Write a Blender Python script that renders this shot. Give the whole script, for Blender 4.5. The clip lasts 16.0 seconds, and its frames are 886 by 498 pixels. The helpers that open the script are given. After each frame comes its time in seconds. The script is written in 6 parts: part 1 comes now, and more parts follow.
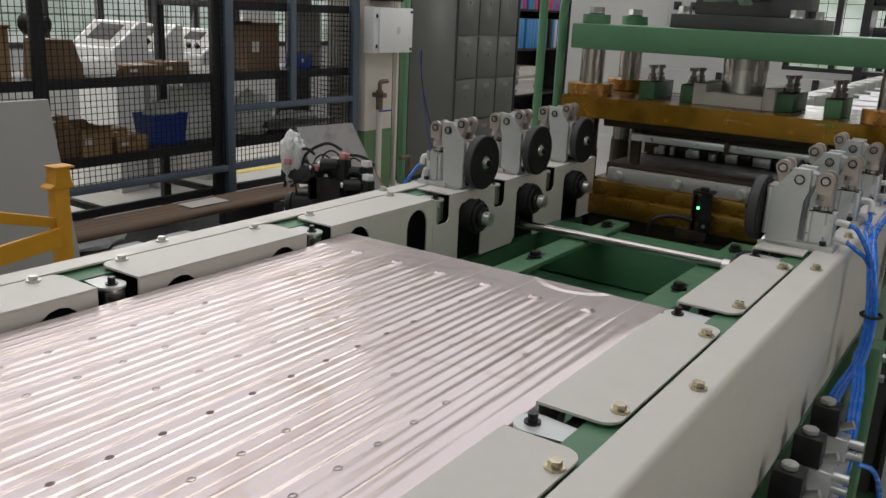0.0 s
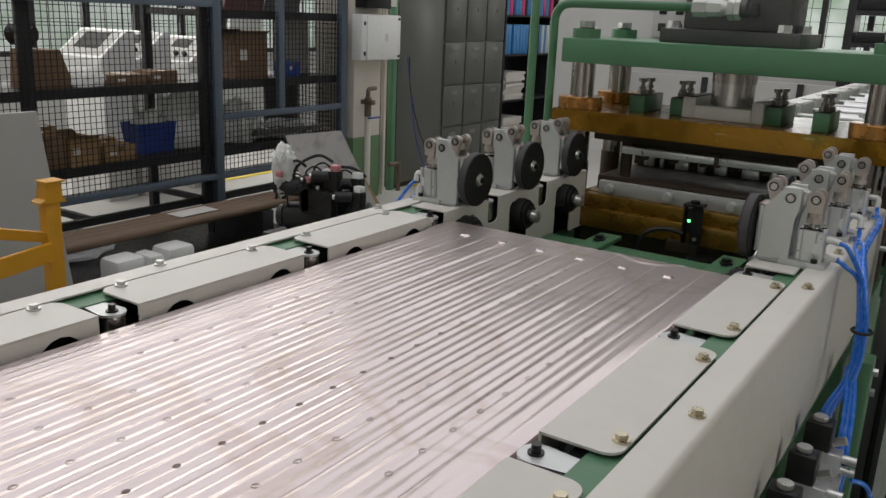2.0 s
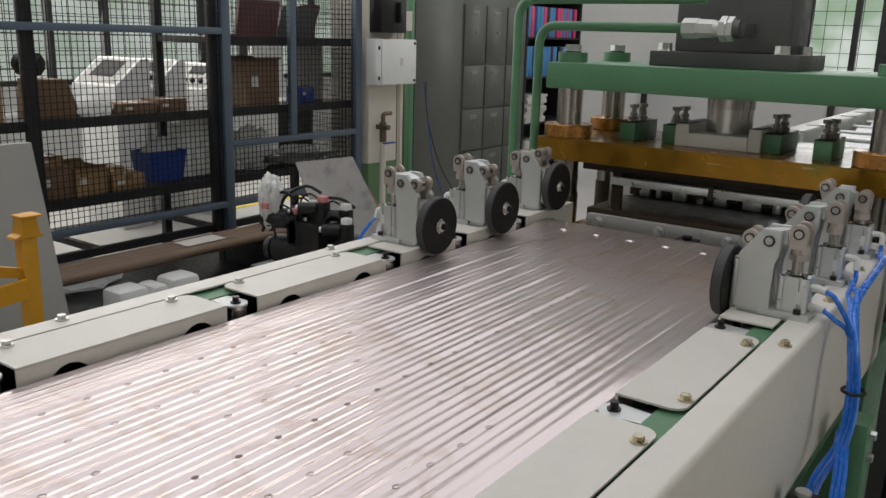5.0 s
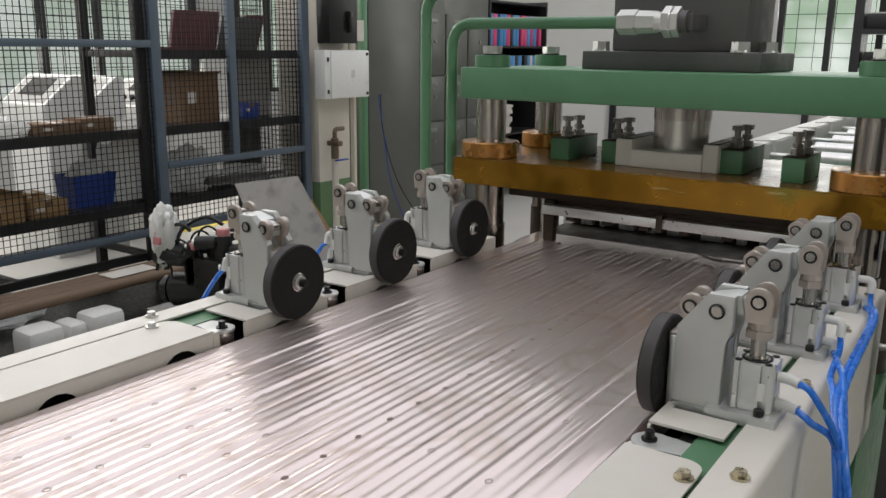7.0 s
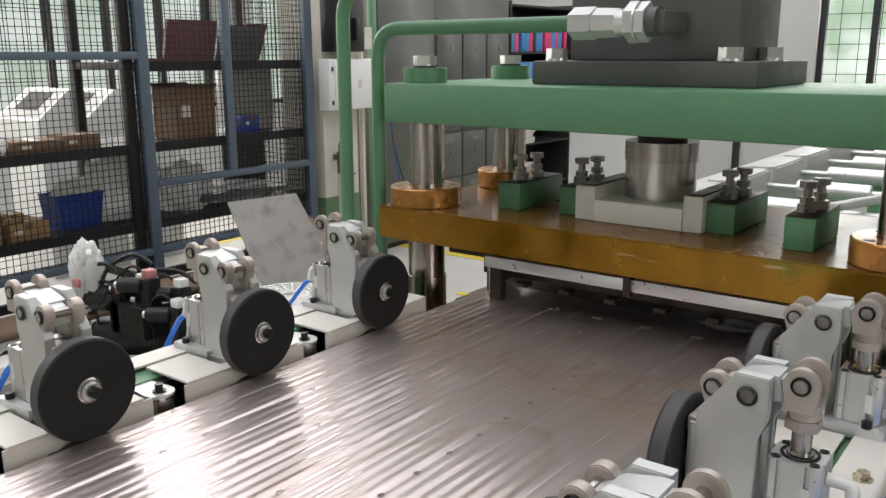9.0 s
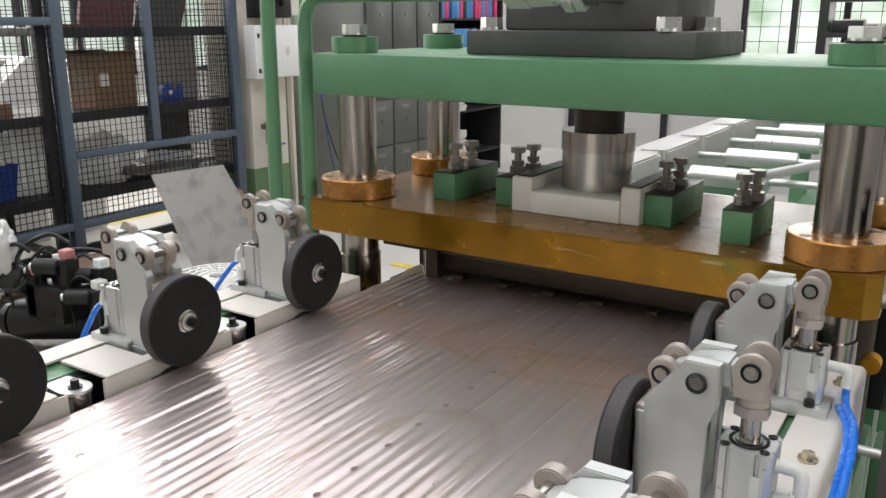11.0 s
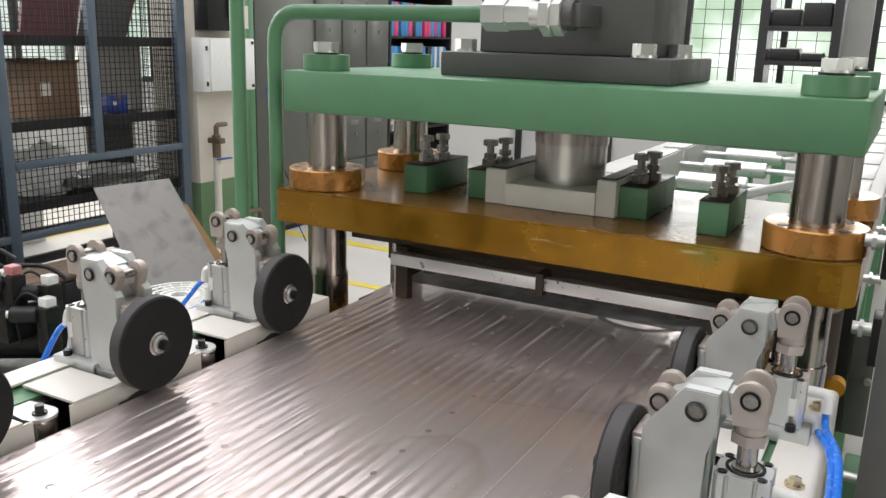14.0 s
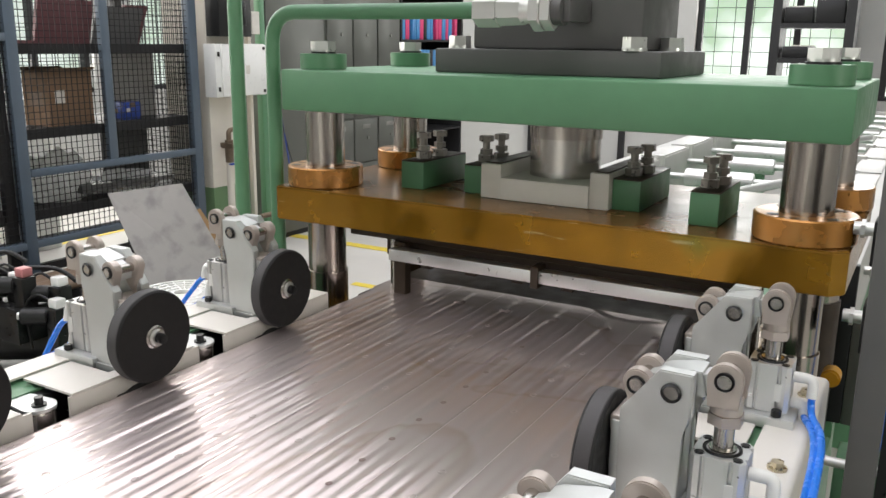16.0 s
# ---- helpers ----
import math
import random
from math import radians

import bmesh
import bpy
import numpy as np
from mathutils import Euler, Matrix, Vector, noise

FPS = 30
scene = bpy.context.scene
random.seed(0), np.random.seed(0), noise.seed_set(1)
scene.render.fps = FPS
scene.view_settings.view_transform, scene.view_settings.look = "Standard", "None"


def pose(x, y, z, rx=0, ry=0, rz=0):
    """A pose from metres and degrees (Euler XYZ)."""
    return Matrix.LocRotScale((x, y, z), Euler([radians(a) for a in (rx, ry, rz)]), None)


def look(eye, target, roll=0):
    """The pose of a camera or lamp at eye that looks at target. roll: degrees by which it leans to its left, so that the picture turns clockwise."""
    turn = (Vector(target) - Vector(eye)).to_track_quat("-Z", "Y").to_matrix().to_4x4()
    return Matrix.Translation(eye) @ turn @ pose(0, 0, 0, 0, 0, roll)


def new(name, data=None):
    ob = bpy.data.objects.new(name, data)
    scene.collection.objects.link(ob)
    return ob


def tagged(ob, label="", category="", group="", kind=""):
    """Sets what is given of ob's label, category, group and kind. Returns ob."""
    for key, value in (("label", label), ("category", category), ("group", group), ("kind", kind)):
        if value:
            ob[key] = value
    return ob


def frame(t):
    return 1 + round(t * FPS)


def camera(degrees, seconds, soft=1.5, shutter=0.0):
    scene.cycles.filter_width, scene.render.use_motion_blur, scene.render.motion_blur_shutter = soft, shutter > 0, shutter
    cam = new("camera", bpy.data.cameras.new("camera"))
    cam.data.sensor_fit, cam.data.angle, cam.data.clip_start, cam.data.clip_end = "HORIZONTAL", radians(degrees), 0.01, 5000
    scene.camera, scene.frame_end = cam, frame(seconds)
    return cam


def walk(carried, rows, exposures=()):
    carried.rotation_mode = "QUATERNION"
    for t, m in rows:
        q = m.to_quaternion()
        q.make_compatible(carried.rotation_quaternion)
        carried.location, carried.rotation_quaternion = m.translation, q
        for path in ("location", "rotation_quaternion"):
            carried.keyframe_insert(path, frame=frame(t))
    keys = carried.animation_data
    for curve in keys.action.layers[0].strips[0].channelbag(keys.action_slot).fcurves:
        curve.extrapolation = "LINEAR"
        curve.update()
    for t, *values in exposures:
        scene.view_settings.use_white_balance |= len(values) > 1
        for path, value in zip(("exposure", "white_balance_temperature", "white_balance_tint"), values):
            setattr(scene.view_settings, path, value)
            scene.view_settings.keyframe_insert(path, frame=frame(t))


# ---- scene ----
cam = camera(55.2, 16.0, soft=1.5)
PATH = [
    (0, (0.666, -1.53, 1.573), (-0.409, 0.066, 1.03), 2.7),
    (0.5, (0.666, -1.531, 1.586), (-0.4, 0.074, 1.049), 2.5),
    (1, (0.666, -1.532, 1.585), (-0.396, 0.077, 1.05), 2.5),
    (1.5, (0.66, -1.528, 1.592), (-0.396, 0.084, 1.058), 2.5),
    (2, (0.654, -1.542, 1.605), (-0.399, 0.073, 1.069), 2.5),
    (2.5, (0.654, -1.544, 1.6), (-0.395, 0.074, 1.067), 2.6),
    (3, (0.663, -1.552, 1.608), (-0.397, 0.059, 1.076), 2.4),
    (3.5, (0.7, -1.554, 1.612), (-0.384, 0.048, 1.103), 2.0),
    (3.7, (0.713, -1.547, 1.616), (-0.376, 0.053, 1.11), 1.8),
    (5.8, (0.653, -1.14, 1.616), (-0.489, 0.43, 1.135), 1.8),
    (6, (0.62, -1.098, 1.612), (-0.481, 0.5, 1.129), 1.6),
    (6.5, (0.586, -1.035, 1.591), (-0.465, 0.593, 1.098), 1.2),
    (7, (0.615, -0.89, 1.595), (-0.485, 0.715, 1.133), 0.6),
    (7.5, (0.638, -0.683, 1.611), (-0.517, 0.888, 1.17), 0.1),
    (8, (0.585, -0.603, 1.604), (-0.609, 0.941, 1.167), -0.4),
    (8.5, (0.543, -0.532, 1.613), (-0.653, 1.009, 1.173), -0.3),
    (9, (0.567, -0.44, 1.604), (-0.614, 1.11, 1.155), -0.2),
    (9.2, (0.577, -0.416, 1.596), (-0.592, 1.142, 1.138), -0.3),
    (11.3, (0.521, -0.395, 1.609), (-0.465, 1.261, 1.074), 0.4),
    (11.5, (0.509, -0.388, 1.609), (-0.429, 1.295, 1.073), 0.8),
    (12, (0.469, -0.396, 1.613), (-0.367, 1.342, 1.083), 1.9),
    (12.5, (0.449, -0.409, 1.612), (-0.361, 1.345, 1.094), 2.6),
    (13, (0.439, -0.412, 1.604), (-0.378, 1.344, 1.101), 2.9),
    (13.5, (0.451, -0.416, 1.612), (-0.43, 1.309, 1.114), 2.3),
    (14, (0.488, -0.416, 1.612), (-0.442, 1.288, 1.129), 1.6),
    (14.5, (0.522, -0.423, 1.619), (-0.442, 1.262, 1.138), 0.8),
    (15, (0.539, -0.42, 1.633), (-0.429, 1.262, 1.15), 0.5),
    (15.5, (0.533, -0.411, 1.614), (-0.43, 1.277, 1.14), 0.5),
    (16, (0.525, -0.415, 1.602), (-0.44, 1.271, 1.127), 0.7),
]
EXPOSURES = [(0, -0.26), (3.7, -0.24), (6.0, -0.06), (7.5, 0.16), (9.0, 0.50), (11.5, 0.68), (13.0, 0.76), (16.0, 0.80)]
walk(cam, [(t, look(eye, target, roll)) for t, eye, target, roll in PATH], EXPOSURES)

# ---- world and light ----
world = bpy.data.worlds.new("world")
scene.world = world
world.use_nodes = True
_n, _l = world.node_tree.nodes, world.node_tree.links
_sky = _n.new("ShaderNodeTexSky")
_sky.sky_type, _sky.sun_disc = "NISHITA", False
_sky.sun_elevation, _sky.sun_rotation = radians(50), radians(200)
_l.new(_sky.outputs[0], _n["Background"].inputs[0])
_n["Background"].inputs[1].default_value = 0.12


def window_light(name, at, target, w, h, watts, colour=(1.0, 0.99, 0.96)):
    """An area lamp standing in for daylight through one opening; with no target it shines straight down."""
    d = bpy.data.lights.new(name, "AREA")
    d.shape, d.size, d.size_y, d.energy, d.color = "RECTANGLE", w, h, watts, colour
    ob = new(name, d)
    ob.matrix_world = look(at, target) if target else Matrix.Translation(at)
    return ob


WEST, NORTH, EAST, SOUTH, ROOF = -7.0, 9.6, 6.0, -7.0, 5.6
window_light("window_light", (WEST + 0.12, 2.0, 2.9), (0, 1.5, 1.0), 9.0, 3.4, 300, (1.0, 0.96, 0.905))
window_light("window_light", (-0.7, NORTH - 0.12, 2.9), (-0.7, 0, 1.0), 2.6, 3.4, 60, (1.0, 0.965, 0.94))
# east and south: unseen windows, added as fill from the camera side
window_light("window_light", (EAST - 0.12, -1.0, 3.0), (0, -0.5, 1.0), 2.2, 3.2, 62, (1.0, 0.945, 0.89))
window_light("window_light", (0.5, SOUTH + 0.12, 3.0), (0, 0, 1.1), 4.4, 3.2, 18, (1.0, 0.955, 0.93))
# one long translucent roof light, unseen, assumed from bright tops and sheet reflections
SKYLIGHT = (-6.6, 1.4, -3.2, 8.8)
window_light("roof_light", ((SKYLIGHT[0] + SKYLIGHT[1]) / 2, (SKYLIGHT[2] + SKYLIGHT[3]) / 2, ROOF + 0.02), None, SKYLIGHT[1] - SKYLIGHT[0], SKYLIGHT[3] - SKYLIGHT[2], 370, (1.0, 0.945, 0.875))

# ---- materials ----


def mat(name, colour, rough=0.5, metal=0.0, var=0.12, scale=30.0, bump=0.0, bscale=200.0, stain=0.0, stain_col=(0.1, 0.09, 0.08), coat=0.0, rvar=0.1, stretch=(1, 1, 1), spec=0.5):
    """A surface with grain at two scales, worn gloss and optional stains."""
    m = bpy.data.materials.new(name)
    m.use_nodes = True
    n, l = m.node_tree.nodes, m.node_tree.links
    p = n["Principled BSDF"]
    tc = n.new("ShaderNodeTexCoord")
    mp = n.new("ShaderNodeMapping")
    mp.inputs["Scale"].default_value = stretch
    l.new(tc.outputs["Object"], mp.inputs[0])
    oi = n.new("ShaderNodeObjectInfo")
    n1, n2 = n.new("ShaderNodeTexNoise"), n.new("ShaderNodeTexNoise")
    n1.inputs["Scale"].default_value, n1.inputs["Detail"].default_value = scale, 6
    n2.inputs["Scale"].default_value, n2.inputs["Detail"].default_value = scale * 0.13, 4
    l.new(mp.outputs[0], n1.inputs["Vector"]), l.new(mp.outputs[0], n2.inputs["Vector"])
    mix = n.new("ShaderNodeMath")
    mix.operation = "ADD"
    l.new(n1.outputs["Fac"], mix.inputs[0]), l.new(n2.outputs["Fac"], mix.inputs[1])
    r = n.new("ShaderNodeMapRange")
    r.inputs["From Min"].default_value, r.inputs["From Max"].default_value = 0.6, 1.4
    r.inputs["To Min"].default_value, r.inputs["To Max"].default_value = 1 - var, 1 + var
    l.new(mix.outputs[0], r.inputs["Value"])
    ob = n.new("ShaderNodeMapRange")
    ob.inputs["To Min"].default_value, ob.inputs["To Max"].default_value = 0.95, 1.05
    l.new(oi.outputs["Random"], ob.inputs["Value"])
    mul = n.new("ShaderNodeMath")
    mul.operation = "MULTIPLY"
    l.new(r.outputs[0], mul.inputs[0]), l.new(ob.outputs[0], mul.inputs[1])
    sc_ = n.new("ShaderNodeVectorMath")
    sc_.operation = "SCALE"
    sc_.inputs[0].default_value = colour
    l.new(mul.outputs[0], sc_.inputs["Scale"])
    last = sc_.outputs[0]
    if stain:
        n3 = n.new("ShaderNodeTexNoise")
        n3.inputs["Scale"].default_value, n3.inputs["Detail"].default_value = scale * 0.35, 8
        l.new(mp.outputs[0], n3.inputs["Vector"])
        r3 = n.new("ShaderNodeMapRange")
        r3.inputs["From Min"].default_value, r3.inputs["From Max"].default_value = 0.52, 0.72
        r3.inputs["To Max"].default_value = stain
        l.new(n3.outputs["Fac"], r3.inputs["Value"])
        mx = n.new("ShaderNodeMix")
        mx.data_type = "RGBA"
        l.new(r3.outputs[0], mx.inputs["Factor"]), l.new(last, mx.inputs["A"])
        mx.inputs["B"].default_value = (*stain_col, 1)
        last = mx.outputs["Result"]
    l.new(last, p.inputs["Base Color"])
    rr = n.new("ShaderNodeMapRange")
    rr.inputs["From Min"].default_value, rr.inputs["From Max"].default_value = 0.3, 0.7
    rr.inputs["To Min"].default_value, rr.inputs["To Max"].default_value = max(0.03, rough - rvar), min(1, rough + rvar)
    l.new(n1.outputs["Fac"], rr.inputs["Value"]), l.new(rr.outputs[0], p.inputs["Roughness"])
    p.inputs["Metallic"].default_value = metal
    p.inputs["Specular IOR Level"].default_value = spec
    p.inputs["Coat Weight"].default_value = coat
    p.inputs["Coat Roughness"].default_value = 0.15
    if bump:
        nb = n.new("ShaderNodeTexNoise")
        nb.inputs["Scale"].default_value, nb.inputs["Detail"].default_value = bscale, 5
        l.new(mp.outputs[0], nb.inputs["Vector"])
        b = n.new("ShaderNodeBump")
        b.inputs["Strength"].default_value, b.inputs["Distance"].default_value = bump, 0.002
        l.new(nb.outputs["Fac"], b.inputs["Height"]), l.new(b.outputs[0], p.inputs["Normal"])
    return m


def glow(name, colour, strength):
    m = bpy.data.materials.new(name)
    m.use_nodes = True
    p = m.node_tree.nodes["Principled BSDF"]
    p.inputs["Base Color"].default_value = (*colour, 1)
    p.inputs["Emission Color"].default_value, p.inputs["Emission Strength"].default_value = (*colour, 1), strength
    return m


BEIGE = mat("beige_paint", (0.64, 0.61, 0.56), 0.42, 0, 0.03, 60, 0.08, 900, stain=0.06, stain_col=(0.35, 0.33, 0.28))
COLUMN = mat("browned_ground_steel", (0.40, 0.36, 0.33), 0.2, 1.0, 0.14, 10, 0.0, 600, stain=0.3, stain_col=(0.2, 0.15, 0.12), rvar=0.05, stretch=(1, 1, 0.3))
GREEN = mat("green_paint", (0.088, 0.215, 0.112), 0.42, 0, 0.08, 40, 0.10, 500, stain=0.12, stain_col=(0.05, 0.10, 0.065))
# darker than the platen's ochre: shade low in the press is in its colour
OCHRE = mat("shade_darkened_oiled_ochre", (0.22, 0.12, 0.012), 0.28, 0.5, 0.3, 18, 0.05, 300, stain=0.6, stain_col=(0.05, 0.03, 0.01), coat=0.2, stretch=(1, 1, 1.6))


def worn_ochre():
    """The platen's sides: oiled ochre with pale dragged scuffs and a trace of green paint."""
    m = mat("scuffed_ochre_steel", (0.33, 0.165, 0.012), 0.20, 0.75, 0.22, 20, 0.05, 300, stain=0.35, stain_col=(0.17, 0.10, 0.012), coat=0.25)
    n, l = m.node_tree.nodes, m.node_tree.links
    p = n["Principled BSDF"]
    tc, mp = n.new("ShaderNodeTexCoord"), n.new("ShaderNodeMapping")
    mp.inputs["Scale"].default_value = (14, 14, 150)
    l.new(tc.outputs["Object"], mp.inputs[0])
    last = p.inputs["Base Color"].links[0].from_socket
    for scale, lo, hi, colour, vec in ((1.0, 0.66, 0.74, (0.55, 0.42, 0.20), mp.outputs[0]), (5.0, 0.60, 0.72, (0.13, 0.17, 0.03), tc.outputs["Object"])):
        ns, r, mx = n.new("ShaderNodeTexNoise"), n.new("ShaderNodeMapRange"), n.new("ShaderNodeMix")
        ns.inputs["Scale"].default_value, ns.inputs["Detail"].default_value = scale, 4
        l.new(vec, ns.inputs["Vector"]), l.new(ns.outputs["Fac"], r.inputs["Value"])
        r.inputs["From Min"].default_value, r.inputs["From Max"].default_value = lo, hi
        mx.data_type = "RGBA"
        l.new(r.outputs[0], mx.inputs["Factor"]), l.new(last, mx.inputs["A"])
        mx.inputs["B"].default_value = (*colour, 1)
        last = mx.outputs["Result"]
    l.new(last, p.inputs["Base Color"])
    return m


SCUFFED = worn_ochre()
DARKTOP = mat("brown_steel_with_dark_reflection", (0.14, 0.070, 0.020), 0.24, 0.0, 0.25, 12, 0.04, 40, stain=0.4, stain_col=(0.05, 0.03, 0.016), rvar=0.06, spec=0.13)
BOLTSTEEL = mat("oily_bolt_steel", (0.26, 0.24, 0.22), 0.34, 0.7, 0.2, 120)
BRIGHTBOLT = mat("bright_zinc_bolt", (0.62, 0.62, 0.6), 0.3, 0.45, 0.04, 60, rvar=0.03)
BRIGHTPLATE = mat("bright_milled_plate", (0.42, 0.42, 0.41), 0.36, 0.25, 0.08, 40, 0.03, 400, stain=0.2, stain_col=(0.3, 0.29, 0.27))
COPPER = mat("rusty_orange_steel", (0.43, 0.19, 0.04), 0.27, 0.6, 0.25, 25, 0.05, 300, stain=0.5, stain_col=(0.46, 0.30, 0.10), coat=0.3)
STEEL = mat("ground_steel", (0.50, 0.475, 0.45), 0.24, 1.0, 0.10, 8, 0.0, 600, stain=0.15, stain_col=(0.27, 0.23, 0.2), rvar=0.04, stretch=(1, 1, 0.25))
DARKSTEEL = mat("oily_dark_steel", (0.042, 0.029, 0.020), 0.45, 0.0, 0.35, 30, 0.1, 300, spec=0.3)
GALV = mat("pale_zinc_plate", (0.62, 0.63, 0.62), 0.42, 0.7, 0.06, 50, 0.04, 500, stain=0.1, stain_col=(0.4, 0.4, 0.42))
ALU = mat("silver_aluminium", (0.66, 0.66, 0.66), 0.36, 0.7, 0.05, 80, 0.03, 700)
CAST = mat("pinkish_cast_steel", (0.50, 0.44, 0.40), 0.42, 0.55, 0.10, 60, 0.08, 400)
RUBBER = mat("black_rubber", (0.014, 0.0135, 0.0135), 0.6, 0, 0.25, 90, 0.15, 600, spec=0.25)
RUBBERSIDE = mat("worn_rubber_tread", (0.050, 0.046, 0.048), 0.62, 0, 0.25, 90, 0.15, 600)
BLACK = mat("black_plastic", (0.012, 0.012, 0.0125), 0.42, 0, 0.15, 60, spec=0.35)
BLACKSTEEL = mat("black_steel", (0.016, 0.016, 0.017), 0.35, 0.3, 0.15, 80)
DULLBRASS = mat("dull_brown_brass", (0.16, 0.12, 0.085), 0.45, 0.6, 0.2, 60)
BRASS = mat("yellow_zinc_bolt", (0.54, 0.48, 0.35), 0.30, 0.9, 0.15, 120)
ZINC = mat("zinc_bolt", (0.60, 0.60, 0.58), 0.30, 0.85, 0.05, 60, rvar=0.03)
WHITEPLASTIC = mat("white_plastic", (0.70, 0.70, 0.68), 0.35, 0, 0.04, 60)
RAILWHITE = mat("dulled_white_rail_paint", (0.46, 0.46, 0.44), 0.45, 0, 0.08, 20, stain=0.15, stain_col=(0.3, 0.3, 0.28))
BLUEHOSE = mat("blue_hose", (0.016, 0.17, 0.70), 0.25, 0, 0.06, 60, coat=0.3)
DARKGREY = mat("dark_grey_paint", (0.085, 0.083, 0.082), 0.48, 0, 0.10, 30, 0.08, 300, stain=0.12, stain_col=(0.14, 0.135, 0.13))
GREYCAB = mat("grey_green_cabinet_paint", (0.096, 0.1, 0.087), 0.38, 0.1, 0.12, 6, 0.04, 80, stain=0.25, stain_col=(0.15, 0.155, 0.14))
BLUEGREY = mat("blue_grey_paint", (0.078, 0.105, 0.138), 0.5, 0, 0.10, 20, 0.05, 200, stain=0.15, stain_col=(0.07, 0.08, 0.09))
SHELF = mat("dark_shelf_steel", (0.022, 0.021, 0.022), 0.55, 0.0, 0.2, 20, spec=0.3)
WIRE = mat("dark_wire", (0.014, 0.014, 0.015), 0.6, 0.1, 0.1, 50, spec=0.3)
CARD = mat("brown_cardboard", (0.17, 0.10, 0.055), 0.8, 0, 0.12, 20, 0.06, 200)
CARDLIGHT = mat("tan_cardboard", (0.30, 0.185, 0.085), 0.8, 0, 0.12, 20, 0.06, 200)
DULLSTEEL = mat("dull_grey_steel", (0.22, 0.22, 0.2), 0.4, 0.5, 0.1, 40)
PINKCAP = mat("pink_plastic", (0.52, 0.20, 0.21), 0.4)
TAPESHADE = mat("brown_tape_and_side_shade", (0.13, 0.075, 0.04), 0.35, 0, 0.1, 20)
MAROON = mat("maroon_board", (0.11, 0.035, 0.04), 0.5, 0, 0.15, 12)
BINBLUE = mat("blue_plastic", (0.015, 0.05, 0.28), 0.4, 0, 0.1, 40)
CONSOLE = mat("white_console_paint", (0.72, 0.72, 0.70), 0.35, 0, 0.03, 40)
BAG = mat("clear_plastic_bag", (0.90, 0.90, 0.89), 0.14, 0, 0.08, 35, 0.9, 45, coat=0.8)
_bt = BAG.node_tree
_tr, _ad = _bt.nodes.new("ShaderNodeBsdfTranslucent"), _bt.nodes.new("ShaderNodeMixShader")
_tr.inputs["Color"].default_value = (0.9, 0.9, 0.89, 1)
_ad.inputs[0].default_value = 0.5
_bt.links.new(_bt.nodes["Principled BSDF"].outputs[0], _ad.inputs[1]), _bt.links.new(_tr.outputs[0], _ad.inputs[2])
_bt.links.new(_ad.outputs[0], _bt.nodes["Material Output"].inputs[0])
CREAM = mat("cream_wall_paint", (0.60, 0.56, 0.49), 0.75, 0, 0.06, 8, 0.06, 150, stain=0.15, stain_col=(0.42, 0.37, 0.3))
WALLGREEN = mat("green_dado_paint", (0.12, 0.21, 0.10), 0.6, 0, 0.1, 10, 0.05, 150)
WALL = mat("grey_wall_paint", (0.42, 0.42, 0.40), 0.8, 0, 0.06, 5, 0.06, 120, stain=0.15, stain_col=(0.3, 0.3, 0.28))
FLOOR = mat("worn_concrete", (0.46, 0.445, 0.415), 0.42, 0, 0.14, 4, 0.12, 60, stain=0.25, stain_col=(0.33, 0.32, 0.30))
YELLOWLINE = mat("yellow_floor_paint", (0.62, 0.48, 0.05), 0.6, 0, 0.15, 20)
YELLOW = mat("yellow_orange_paint", (0.60, 0.29, 0.015), 0.42, 0, 0.10, 20, 0.06, 200, stain=0.1, stain_col=(0.35, 0.2, 0.03))
BOARD = mat("grey_board", (0.36, 0.355, 0.335), 0.55, 0, 0.04, 10, 0.04, 200)
TUBE = mat("brown_tube", (0.155, 0.103, 0.068), 0.6, 0, 0.12, 20, stain=0.2, stain_col=(0.16, 0.11, 0.075))
PLATE = mat("streaked_plate_steel", (0.42, 0.40, 0.385), 0.42, 0.3, 0.06, 24, 0.04, 200, stain=0.6, stain_col=(0.2, 0.19, 0.19))
FRAMEBLACK = mat("black_window_frame", (0.012, 0.012, 0.013), 0.5, 0, 0.1, 20)
PAPER = mat("pale_paper", (0.60, 0.57, 0.52), 0.8, 0, 0.1, 30)
PINKBIND = mat("pink_binder", (0.65, 0.04, 0.16), 0.4, 0, 0.05, 30)
BLUEBIND = mat("blue_binder", (0.04, 0.22, 0.50), 0.4, 0, 0.05, 30)
LED = glow("green_led", (0.1, 1.0, 0.25), 6.0)
CEILING = mat("ceiling_sheet", (0.45, 0.45, 0.44), 0.7, 0, 0.05, 5)


